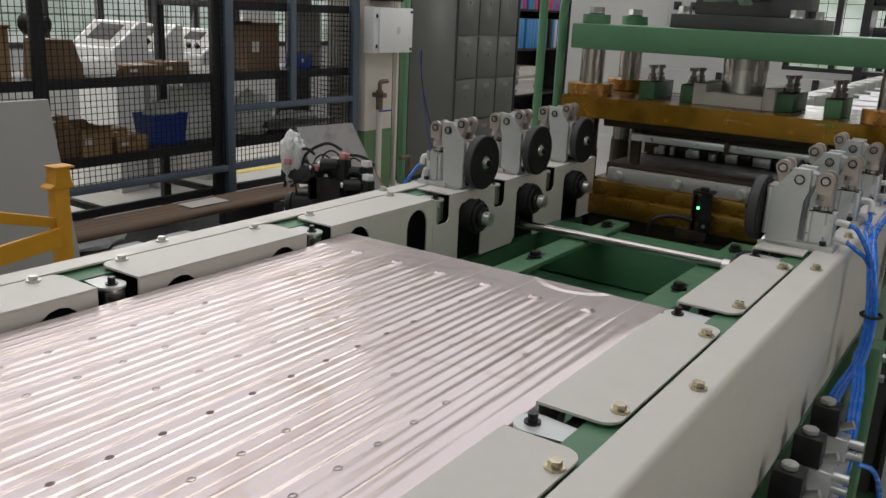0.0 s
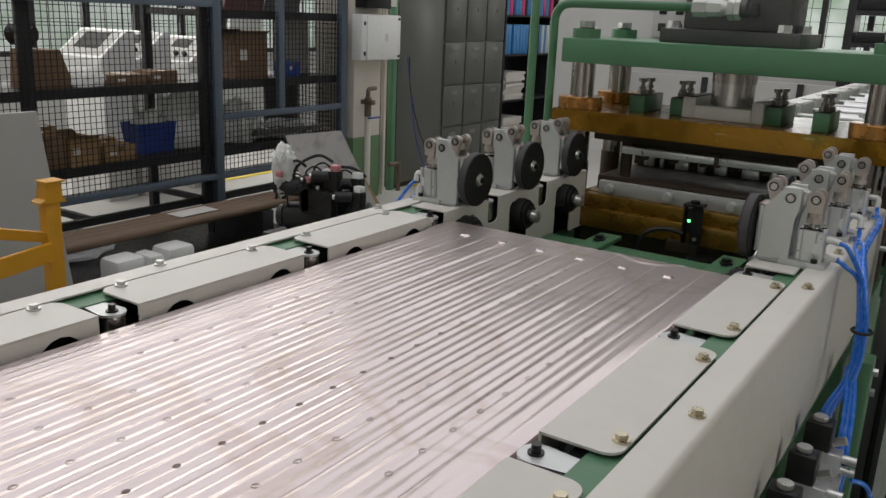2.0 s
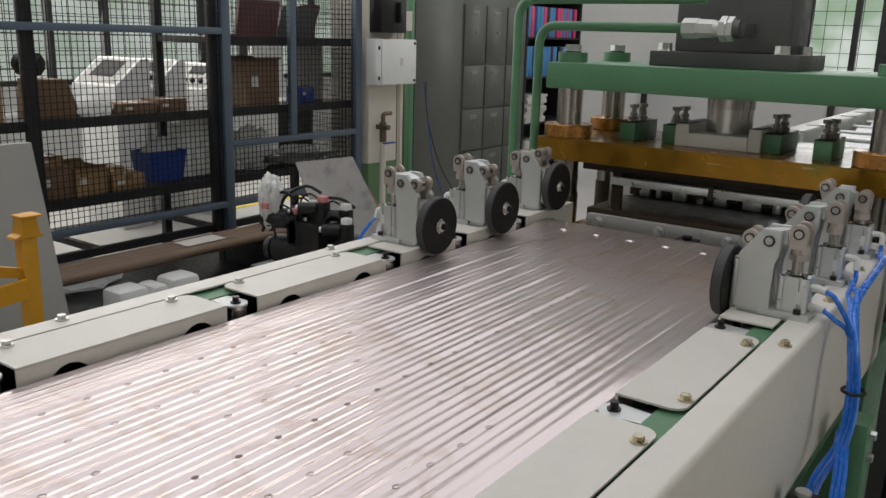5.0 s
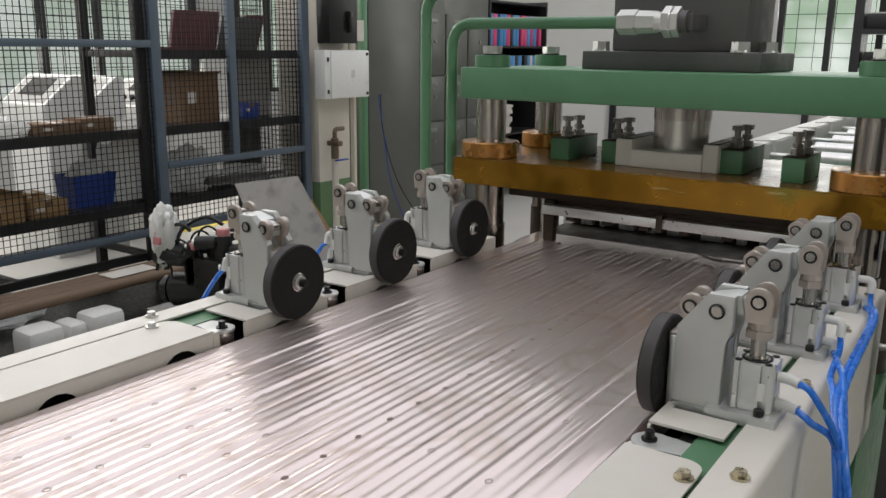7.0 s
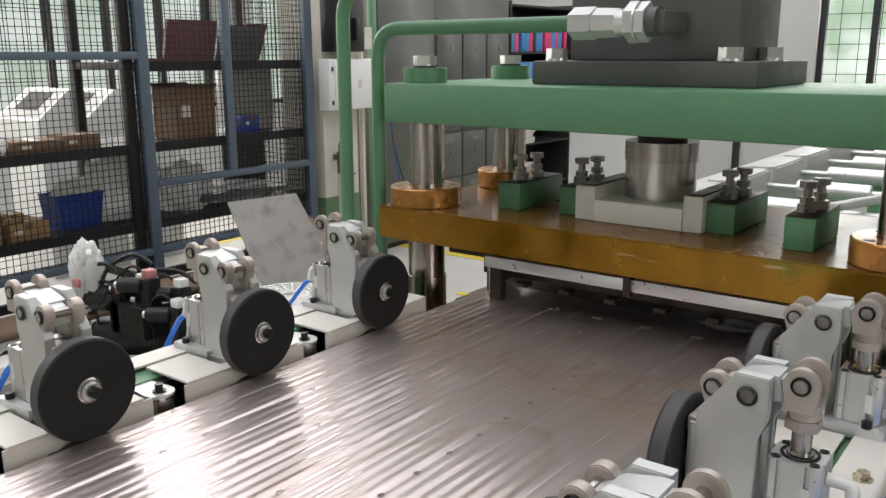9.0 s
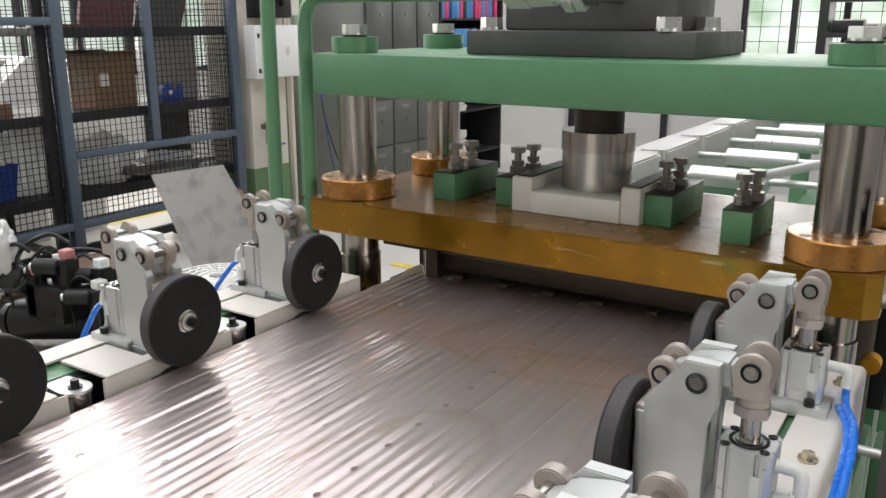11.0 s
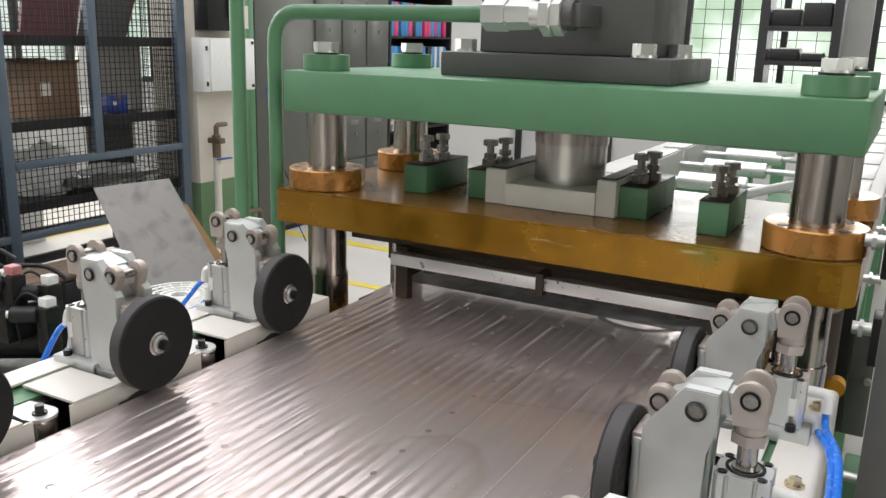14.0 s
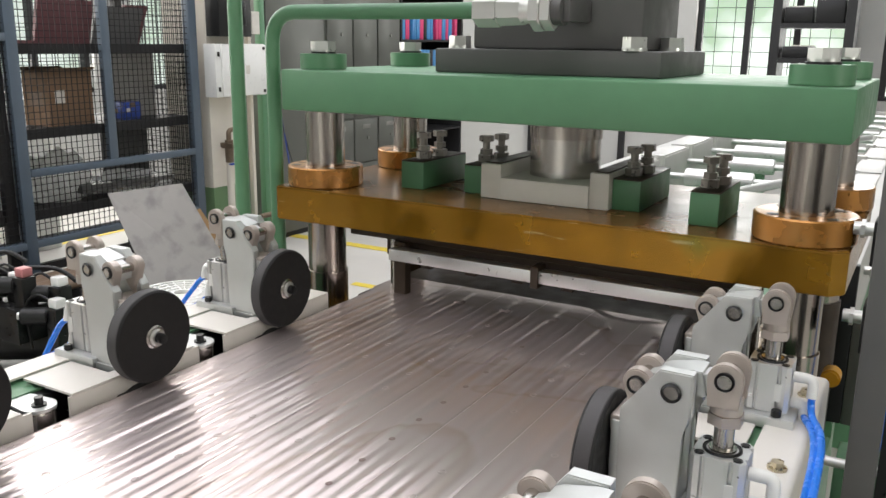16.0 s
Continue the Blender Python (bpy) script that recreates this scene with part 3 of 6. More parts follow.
def feed_table():
    t = thing("feed_table", (0, -0.5, 0), "green welded steel frame carrying the guide rails", "table frame")
    for s in (-1, 1):
        part("side_beam", box(B(), (s * 0.33, -3.2, 0.86), (s * 0.43, 0.66, 1.019), 0.004), GREEN, t)
        for y in (-2.9, -1.0, 0.55):
            part("leg", box(B(), (s * 0.34, y - 0.05, 0), (s * 0.44, y + 0.05, 0.859), 0.004), GREEN, t)
    for y in (-2.4, -1.6, -0.8, -0.13, 0.42):
        part("cross_beam", box(B(), (-0.329, y - 0.04, 0.93), (0.329, y + 0.04, 1.05), 0.003), GREEN, t)
    part("tray", box(B(), (-0.329, -3.1, 0.90), (0.329, 0.6, 0.925)), GREEN, t)
    for x in (-0.192, 0.132):
        bar = part("slotted_bar", box(B(), (x, -0.36, 1.0505), (x + 0.060, 0.52, 1.062), 0.002), GREEN, t, "green slotted adjusting bar")
        for y in (-0.20, 0.06, 0.44):
            part("slot", box(B(), (x + 0.022, y - 0.028, 1.0621), (x + 0.038, y + 0.040, 1.0626)), BLACK, bar)
            part("bolt", hexhead(cyl(B(), (x + 0.030, y, 1.0627), (x + 0.030, y, 1.0665), 0.0155, 20), (x + 0.030, y, 1.0665), 0.0115, 0.009), BLACKSTEEL, bar)
    rod = part("cross_rod", cyl(B(), (-0.33, 0.262, 1.0735), (0.33, 0.262, 1.0735), 0.0108, 24), STEEL, t, "bright ground steel cross rod")
    # support shafts below the sheet
    for y in (-2.2, -1.5, -0.75):
        part("support_roller", cyl(B(), (-0.30, y, 1.142), (0.30, y, 1.142), 0.028, 24), STEEL, t)
    for s in (-1, 1):
        for y in STATIONS:
            c = Vector((s * 0.28, y + 0.015, 1.138))
            w = part("drive_wheel", ring(ring(B(), c, 0.038, 0.012, min(s * 0.284, s * 0.322), max(s * 0.284, s * 0.322)), c, 0.033, 0.012, min(s * 0.276, s * 0.2838), max(s * 0.276, s * 0.2838)), RUBBER, t, "black rubber lower drive wheel")
            part("bearing", ring(B(), c, 0.0235, 0.010, min(s * 0.268, s * 0.2758), max(s * 0.268, s * 0.2758)), BLACKSTEEL, w)
            part("hub", cyl(cyl(B(), (s * 0.252, c.y, c.z), (s * 0.33, c.y, c.z), 0.0155, 28, bevel=0.002), (s * 0.2505, c.y, c.z), (s * 0.2525, c.y, c.z), 0.004, 12), ZINC, w)


feed_table()

# ---- pinch units: a rubber wheel pressed down by an air cylinder over a rocking lever ----
LIFT = 0.017
UNITS = []


def pinch_unit(s, yk):
    unit = thing("pinch_roller_unit", (s * 0.39, yk + 0.03, 1.2), "zinc-plated pinch roller with black rubber wheel and air cylinder", "pinch roller", "pinch roller units")
    z0 = 1.2045 if s > 0 else 1.196

    def U(pts):
        return [(s * u, z) for u, z in pts]
    part("base_plate", prism(prism(B(), [(s * 0.362, yk - 0.008), (s * 0.437, yk - 0.008), (s * 0.437, yk + 0.064), (s * 0.362, yk + 0.064)], z0 - 0.004, z0 + 0.009, "z", 0.001), [(s * 0.325, yk - 0.004), (s * 0.362, yk - 0.004), (s * 0.362, yk + 0.06), (s * 0.325, yk + 0.06)], z0 - 0.006, z0 + 0.004, "z"), GALV, unit)
    outline = U([(0.322, z0 + 0.004), (0.322, 1.297), (0.354, 1.339), (0.382, 1.339), (0.382, 1.300), (0.375, 1.284), (0.375, z0 + 0.004)])
    for y0 in (yk, yk + 0.044):
        part("cheek", prism(B(), outline, y0, y0 + 0.013, "y", 0.0012), GALV, unit)
    part("back_web", box(B(), (s * 0.360, yk + 0.0132, z0 + 0.004), (s * 0.374, yk + 0.0438, 1.283)), GALV, unit)
    pin = cyl(B(), (s * 0.365, yk - 0.003, 1.321), (s * 0.365, yk + 0.060, 1.321), 0.0062, 20, bevel=0.001)
    p = part("pivot_pin", pin, STEEL, unit)
    part("circlip", ring(B(), (s * 0.365, yk, 1.321), 0.0088, 0.0064, yk - 0.0035, yk - 0.0005 + 0.0001, "y", 20), BLACKSTEEL, p)
    # rocking lever, keyed about the pivot
    lever_bm = prism(B(), U([(0.330, 1.3135), (0.330, 1.3285), (0.352, 1.3325), (0.378, 1.3325), (0.403, 1.3285), (0.403, 1.3135)]), yk + 0.0185, yk + 0.0385, "y", 0.001)
    prism(lever_bm, U([(0.3495, 1.3120), (0.3495, 1.3335), (0.356, 1.3355), (0.380, 1.3355), (0.3885, 1.3335), (0.3885, 1.3120)]), yk + 0.0140, yk + 0.0430, "y", 0.001)
    lever = part("lever", lever_bm, GALV, unit, origin=(s * 0.365, yk + 0.0285, 1.321))
    # slider that carries the wheel
    so = Vector((s * 0.31, yk + 0.03, 1.25))
    wi, wx = (0.291, 0.311) if s > 0 else (0.279, 0.300)
    sl = box(B(), (s * 0.3135, yk + 0.004, 1.2), (s * 0.3215, yk + 0.053, 1.283), 0.002)
    slider = part("slider", sl, GALV, unit, origin=so)
    fk = B()
    for y0 in (yk + 0.004, yk + 0.0395):
        pts = U([(0.3215, 1.283), (0.3215, 1.321)]) + [(s * (0.334 - 0.0125 * math.cos(math.pi * i / 10)), 1.321 + 0.0125 * math.sin(math.pi * i / 10)) for i in range(11)] + U([(0.3465, 1.321), (0.3465, 1.300), (0.334, 1.283)])
        prism(fk, pts[2:], y0, y0 + 0.0125, "y", 0.0012)
    box(fk, (s * 0.3118, yk + 0.006, 1.272), (s * 0.344, yk + 0.050, 1.287), 0.002)
    fork = part("fork", fk, CAST, slider, "pinkish grey cast fork end")
    part("fork_pin", cyl(B(), (s * 0.334, yk + 0.0015, 1.320), (s * 0.334, yk + 0.0545, 1.320), 0.0060, 18, bevel=0.001), STEEL, slider)
    part("fork_clip", ring(B(), (s * 0.334, yk, 1.320), 0.0082, 0.0061, yk + 0.0018, yk + 0.0038, "y", 20), BLACKSTEEL, slider)
    part("axle", cyl(B(), (s * wi, yk + 0.0235, 1.241), (s * 0.318, yk + 0.0235, 1.241), 0.008, 18), STEEL, slider)
    wo = Vector((s * (wi + wx) / 2, yk + 0.0235, 1.241))
    lo_, hi_ = min(s * wi, s * wx), max(s * wi, s * wx)
    wheel = part("wheel", ring(B(), wo, 0.058, 0.0145, lo_, hi_, "x", 48), RUBBER, unit, "black hard rubber pinch wheel", origin=wo)
    part("tread", ring(B(), wo, 0.0586, 0.0560, lo_ + 0.0015, hi_ - 0.0015, "x", 48), RUBBERSIDE, wheel, "dusty grey tread")
    part("hub_ring", ring(B(), wo, 0.0150, 0.0105, lo_ - 0.0022, hi_ + 0.0022, "x", 28), STEEL, wheel)
    part("hub_bush", ring(B(), wo, 0.0112, 0.0045, min(s * (wi - 0.0055), s * wi), max(s * (wi - 0.0055), s * wi), "x", 22), ZINC, wheel)
    part("hub_screw", cyl(B(), (s * (wi - 0.003), wo.y, wo.z), (s * (wi - 0.015), wo.y, wo.z), 0.0066, 14, bevel=0.0008), BLACKSTEEL, wheel)
    # compact air cylinder
    cy = yk + 0.028
    sec = []
    h, g = 0.0225, 0.007
    for a, b in ((1, 1), (-1, 1), (-1, -1), (1, -1)):
        quad = [(h, h - g), (h - 0.003, h - g + 0.001), (h - 0.003, h - 0.0035), (h - 0.0035, h - 0.003), (h - g + 0.001, h - 0.003), (h - g, h)]
        seq = [(h, 0.0095), (h - 0.003, 0.0105), (h - 0.003, 0.0125), (h, 0.0135), (h, h - 0.004), (h - 0.004, h), (0.0135, h), (0.0125, h - 0.003), (0.0105, h - 0.003), (0.0095, h)]
        if a * b < 0:
            seq = seq[::-1]
        sec += [(s * (0.405 + a * p_), cy + b * q_) for p_, q_ in seq]
    body = part("cylinder_body", prism(B(), sec, z0 + 0.0095, 1.268, "z", 0.0006), ALU, unit, "grooved silver aluminium cylinder body")
    part("gland", cyl(B(), (s * 0.405, cy, 1.2682), (s * 0.405, cy, 1.2705), 0.0118, 24), STEEL, body)
    part("seal_ring", ring(B(), (s * 0.405, cy, 1.268), 0.0165, 0.0135, 1.2672, 1.2692, "z", 28), BLACKSTEEL, body)
    for a in (-1, 1):
        for b in (-1, 1):
            c = (s * 0.405 + a * 0.0158, cy + b * 0.0158)
            part("bolt_hole", ring(B(), (*c, 0), 0.0042, 0.0008, 1.2668, 1.2690, "z", 16), BLACKSTEEL, body)
    for yy in (yk - 0.001, yk + 0.057):
        part("socket_screw", cyl(B(), (s * 0.418, yy, z0 + 0.009), (s * 0.418, yy, z0 + 0.0165), 0.0055, 16, bevel=0.0006), BLACKSTEEL, unit)
    part("label", box(B(), (s * 0.413, cy - 0.0232, 1.228), (s * 0.420, cy - 0.0222, 1.248)), WHITEPLASTIC, body, "small white type label")
    ro = Vector((s * 0.405, cy, 1.30))
    rodm = cyl(B(), (s * 0.405, cy, 1.24), (s * 0.405, cy, 1.297), 0.0085, 20)
    rod = part("piston_rod", rodm, STEEL, unit, origin=ro)
    part("lock_nut", hexhead(B(), (s * 0.405, cy, 1.2925), 0.0155, 0.0095), CAST, rod)
    cl = cyl(B(), (s * 0.405, cy, 1.302), (s * 0.405, cy, 1.317), 0.0135, 20, bevel=0.001)
    for y0 in (cy - 0.0195, cy + 0.0115):
        pts = [(s * (0.405 + 0.0145 * math.cos(math.pi * i / 12)), 1.336 + 0.0145 * math.sin(math.pi * i / 12)) for i in range(13)] + [(s * (0.405 - 0.0125), 1.312), (s * (0.405 + 0.0125), 1.312)]
        prism(cl, pts, y0, y0 + 0.0085, "y", 0.001)
    part("clevis", cl, CAST, rod, "pinkish grey cast clevis")
    part("clevis_pin", cyl(B(), (s * 0.405, cy - 0.0225, 1.336), (s * 0.405, cy + 0.0225, 1.336), 0.0058, 18, bevel=0.001), STEEL, rod)
    part("clevis_clip", ring(B(), (s * 0.405, 0, 1.336), 0.0082, 0.0060, cy - 0.0215, cy - 0.0198, "y", 20), BLACKSTEEL, rod)
    for z, reach in ((1.222, 0.012), (1.252, 0.018)):
        if s > 0 and yk < 0.1:
            e = tube(B(), [(s * 0.428, cy, z), (s * 0.440, cy, z), (s * 0.452, cy - 0.004, z - 0.002)], 0.0060, 14)
        else:
            e = tube(B(), bend([(s * 0.428, cy, z), (s * (0.431 + reach), cy, z), (s * (0.431 + reach), cy - 0.004, z - 0.020)], 0.008), 0.0058, 14)
        el = part("elbow_fitting", e, WHITEPLASTIC, unit, "white push-in elbow fitting")
        part("fitting_nut", cyl(B(), (s * 0.428, cy, z), (s * 0.4345, cy, z), 0.0058, 6), ZINC, el)
    UNITS.append((s, yk, lever, slider, wheel, rod))
    return unit


for side in (-1, 1):
    for yk_ in STATIONS:
        pinch_unit(side, yk_)


def hoses(s):
    """Blue air hoses from the cylinders, gathered outside the rail."""
    k = 0
    for yk in STATIONS:
        for z, reach in ((1.222, 0.012), (1.252, 0.018)):
            u = 0.431 + reach
            off = 0.006 * (k % 3)
            if s > 0:
                if yk < 0.1:
                    pts = [(0.451, yk + 0.024, z - 0.002), (0.468, yk + 0.018, z - 0.010)]
                else:
                    pts = [(u, yk + 0.024, z - 0.018), (u + 0.003, yk + 0.012, z - 0.034 if z > 1.23 else z - 0.010)]
                    pts += [(0.460 + off, yk - 0.09, 1.217 + 0.5 * off), (0.470 + off, 0.12, 1.215)]
                pts += [(0.490 + off, 0.045 - off, 1.18), (0.503 + off, 0.03 - 0.007 * (k // 3), 1.10), (0.500 + off, 0.02 - 0.007 * (k // 3), 1.02), (0.478 + off, -0.04, 0.96), (0.480 + off, -0.10, 0.88), (0.490 + off, -0.14 - 0.01 * k, 0.70)]
            else:
                pts = [(-u, yk + 0.024, z - 0.018), (-u - 0.012, yk + 0.018, z - 0.030), (-u - 0.040 - off, yk + 0.005, 1.165), (-u - 0.062 - off, yk - 0.015, 1.09), (-u - 0.066, yk - 0.03, 0.8)]
            single("air_hose", tube(B(), smooth_path(pts, 7), 0.0039, 10), BLUEHOSE, pts[0], "glossy blue plastic air hose from a cylinder", "hose", "air hoses")
            k += 1


hoses(1)
hoses(-1)
single("cable_tie", ring(B(), (0.509, 0.03, 0), 0.019, 0.0165, 1.098, 1.104, "z", 20), BLACK, (0.509, 0.03, 1.098), "black cable tie round the blue hoses", "cable tie")

# ---- the moving sheet ----


def sheet():
    """A long ribbed steel sheet: flat front margin, lengthwise ribs, rows of dimples and pressed marks."""
    front, length, pitch = -0.40, 3.2, 0.0842
    cut = [(-0.300, -0.011), (-0.2975, -0.004), (-0.292, -0.0005)]
    lines = [0.002 + (i - 2.5) * pitch for i in range(6)]

    def height(x):
        """Soft waves between the raised ribs, a thin fold line beside each rib."""
        d = min((x - c for c in lines), key=abs)
        z = 0.00036 * math.cos(2 * math.pi * d / 0.0168) + 0.00012 * math.sin(2 * math.pi * d / 0.042 + 40 * x)
        if abs(d) < 0.010:
            z += 0.0016 * (0.5 + 0.5 * math.cos(math.pi * d / 0.010))
        return z
    xs = [-0.287 + 0.0024 * i for i in range(239)]
    folds = [c + o for c in lines + [lines[0] - pitch] for o in (0.0420,)]
    xs = sorted([x for x in xs if all(abs(x - f) > 0.0025 for f in folds)] + [f + d for f in folds for d in (-0.0014, -0.0005, 0.0005, 0.0014) if -0.285 < f < 0.284])
    cut += [(x, height(x) - (0.0006 if any(abs(x - f) < 0.0008 for f in folds) else 0.0)) for x in xs]
    cut += [(0.2905, -0.0004), (0.2975, -0.0015), (0.3035, -0.0045), (0.3075, -0.009), (0.3090, -0.014)]
    rows = [(0.0, 0.0), (0.085, 0.0), (0.105, 1.0), (0.5, 1.0), (1.0, 1.0), (2.0, 1.0), (length, 1.0)]
    bm = B()
    grid = []
    for d, k in rows:
        grid.append([bm.verts.new((px, front - d, SHEET_Z + pz * k)) for px, pz in cut])
    for a, b in zip(grid, grid[1:]):
        for i in range(len(cut) - 1):
            bm.faces.new((a[i], b[i], b[i + 1], a[i + 1]))
    ext = bmesh.ops.extrude_face_region(bm, geom=list(bm.faces))
    bmesh.ops.translate(bm, verts=[v for v in ext["geom"] if isinstance(v, bmesh.types.BMVert)], vec=(0, 0, -0.0012))
    plate = thing("ribbed_sheet", (0, front, SHEET_Z), "long ribbed mauve-grey rolled steel sheet lying between the rails", "metal sheet")
    panel = part("panel", bm, SHEET, plate)
    panel.data.materials.append(GROOVE)
    panel.data.materials.append(SHEETEDGE)
    # the right lip is browned: shade of the gap put into its colour
    for f in panel.data.polygons:
        if f.normal.z > 0.9 and abs(f.center.x) < 0.285 and any(abs(f.center.x - q) < 0.0004 for q in folds):
            f.material_index = 1
        elif f.center.x > 0.300:
            f.material_index = 2
    for s_ in (-1, 1):
        e_ = 0.3000 if s_ < 0 else 0.3105
        part("folded_edge", box(B(), (s_ * (e_ - 0.0015), front - length, SHEET_Z - 0.019), (s_ * e_, front - 0.01, SHEET_Z - 0.0142)), SHEETEDGE, plate, "brown folded edge, darkened for the gap's shade")

    def dish(c, r, h, name, seg=16, m=SHEET):
        b = B()
        v0 = b.verts.new((c[0], c[1], SHEET_Z + h))
        r1 = [b.verts.new((c[0] + 0.55 * r * math.cos(2 * math.pi * i / seg), c[1] + 0.55 * r * math.sin(2 * math.pi * i / seg), SHEET_Z + h)) for i in range(seg)]
        r2 = [b.verts.new((c[0] + r * math.cos(2 * math.pi * i / seg), c[1] + r * math.sin(2 * math.pi * i / seg), SHEET_Z + 0.0002)) for i in range(seg)]
        for i in range(seg):
            j = (i + 1) % seg
            b.faces.new((v0, r1[i], r1[j])), b.faces.new((r1[i], r2[i], r2[j], r1[j]))
        return part(name, b, m, plate)
    for i in range(6):
        dish((0.002 + (i - 2.5) * 0.084, front - 0.087), 0.0105, 0.0035, "dimple")
    # pressed finger mark at the front edge
    b = B()
    seg = 24
    for ra, rb, ha, hb in ((0.078, 0.067, 0.0003, 0.0012), (0.067, 0.054, 0.0012, 0.0003)):
        pa = [(0.145 + ra * math.cos(math.pi * (0.12 + 0.76 * i / seg)), front + 0.040 - ra * math.sin(math.pi * (0.12 + 0.76 * i / seg))) for i in range(seg + 1)]
        pb = [(0.145 + rb * math.cos(math.pi * (0.12 + 0.76 * i / seg)), front + 0.040 - rb * math.sin(math.pi * (0.12 + 0.76 * i / seg))) for i in range(seg + 1)]
        va = [b.verts.new((x_, min(y_, front - 0.002), SHEET_Z + ha)) for x_, y_ in pa]
        vb = [b.verts.new((x_, min(y_, front - 0.002), SHEET_Z + hb)) for x_, y_ in pb]
        for i in range(seg):
            b.faces.new((va[i], va[i + 1], vb[i + 1], vb[i]))
    part("pressed_arc", b, SHEET, plate)
    # small pressed marks along the ribs: a half ring each, on shared meshes
    def mark(r, r_in, m, name):
        b = B()
        n = 12
        va = [[b.verts.new((q * math.cos(2 * math.pi * i / n), 1.2 * q * math.sin(2 * math.pi * i / n), h)) for i in range(n)] for q, h in ((r, 0.0), (0.5 * (r + r_in), 0.0004), (r_in, 0.0))]
        for p_, q_ in zip(va, va[1:]):
            for i in range(n):
                b.faces.new((p_[i], p_[(i + 1) % n], q_[(i + 1) % n], q_[i]))
        return finish(b, name, m, (0, 0, 0))
    dark, pale = mark(0.0036, 0.0006, SHEETEDGE, "dark_mark"), mark(0.0040, 0.0029, SHEETMARK, "pale_mark")
    for k, c in enumerate([0.0105 + 0.002 + (i - 3.5) * pitch for i in range(7)]):
        strong = k == 4
        for i in range(36):
            if not strong and (i * 7 + k * 3) % 11 in (2, 6):
                continue
            y = front - 0.17 - 0.0565 * i - 0.018 * (k % 3 if not strong else 0)
            ob = new("pressed_mark", dark if strong else pale)
            ob.parent = plate
            ob.location = Vector((c, y, SHEET_Z + 0.0003)) - ORG[plate]
    return plate


PLATE_OB = sheet()

# ---- the press ----
PX, PY = 0.395, (0.772, 1.052)


def press():
    pr = thing("press", (0, 0.9, 0), "four-column hydraulic press with a green top plate and an ochre platen", "press")
    part("base", box(B(), (-0.44, 0.70, 0.0), (0.44, 1.13, 0.93), 0.006), GREEN, pr, "green painted press base")
    part("lower_bolster", box(B(), (-0.40, 0.640, 1.040), (0.40, 1.12, 1.0935), 0.003), OCHRE, pr, "ochre oiled lower bolster, colour darkened for shade")
    part("die_shoe", box(box(B(), (-0.315, 0.664, 1.0940), (0.33, 0.7045, 1.1300), 0.002), (-0.33, 0.7055, 1.0940), (0.33, 1.10, 1.132), 0.003), OCHRE, pr)
    part("shoe_spacer", box(B(), (-0.34, 0.72, 0.931), (0.34, 1.10, 1.0395)), DARKSTEEL, pr)
    part("lower_die", box(B(), (-0.31, 0.745, 1.1325), (0.31, 1.00, 1.172), 0.002), DARKSTEEL, pr, "dark oily lower die")
    for x0, x1 in ((-0.30, -0.16), (-0.13, 0.02), (0.06, 0.16), (0.19, 0.29)):
        part("die_insert", box(B(), (x0, 1.005, 1.1325), (x1, 1.06, 1.170), 0.002), DARKSTEEL, pr)
    # added plate: blocks bright background through the die gap, darkens the sheet's reflection
    part("die_backplate", box(B(), (-0.31, 1.026, 1.1705), (0.31, 1.042, 1.214), 0.002), DARKSTEEL, pr)
    for x, w in ((-0.27, 0.03), (-0.22, 0.012), (-0.17, 0.04), (-0.10, 0.02), (-0.05, 0.035), (0.03, 0.05), (0.11, 0.02), (0.16, 0.045)):
        part("die_pad", box(B(), (x, 1.006, 1.1725), (x + w, 1.024, 1.199), 0.001), ALU, pr, "bright die pad")
    part("stripper_rail", box(B(), (-0.31, 1.062, 1.12), (0.31, 1.085, 1.170), 0.002), DARKSTEEL, pr)
    bar = part("shear_bar", box(B(), (-0.279, 0.684, 1.1305), (0.31, 0.7045, 1.168), 0.0012), BRIGHTPLATE, pr, "bright steel shear bar")
    for x in (-0.245, -0.076, 0.096, 0.245):
        part("bolt", hexhead(cyl(B(), (x, 0.6835, 1.150), (x, 0.679, 1.150), 0.0135, 20), (x, 0.668, 1.150), 0.0115, 0.011, "y"), BRIGHTBOLT, bar)
    # sensor post with its lamp
    sp = part("sensor_post", box(box(box(B(), (-0.005, 0.606, 1.05), (0.000, 0.634, 1.150)), (-0.005, 0.600, 1.150), (0.046, 0.638, 1.156)), (0.018, 0.606, 1.05), (0.046, 0.611, 1.1495)), BLACKSTEEL, pr, "small black sensor bracket")
    part("sensor", box(B(), (0.003, 0.612, 1.075), (0.017, 0.632, 1.140), 0.002), BLACK, sp)
    part("lamp", box(B(), (0.008, 0.609, 1.108), (0.014, 0.6118, 1.114)), LED, sp)
    part("sensor_cap", cyl(B(), (0.020, 0.618, 1.1562), (0.020, 0.618, 1.164), 0.012, 18), BLACK, sp)
    part("screw", cyl(B(), (0.032, 0.6058, 1.066), (0.032, 0.602, 1.066), 0.005, 14), ZINC, sp)
    part("bracket_arm", box(B(), (-0.045, 0.612, 1.022), (0.040, 0.636, 1.0495), 0.002), DARKSTEEL, sp)
    part("sensor_foot", cyl(B(), (0.055, 0.60, 0.93), (0.055, 0.60, 1.0215), 0.034, 24), BLACKSTEEL, sp)
    part("sensor_cable", tube(B(), smooth_path([(0.0, 0.606, 1.075), (-0.03, 0.60, 1.082), (-0.07, 0.59, 1.078), (-0.10, 0.58, 1.055), (-0.11, 0.575, 0.98)], 6), 0.006, 10), BLACK, sp)
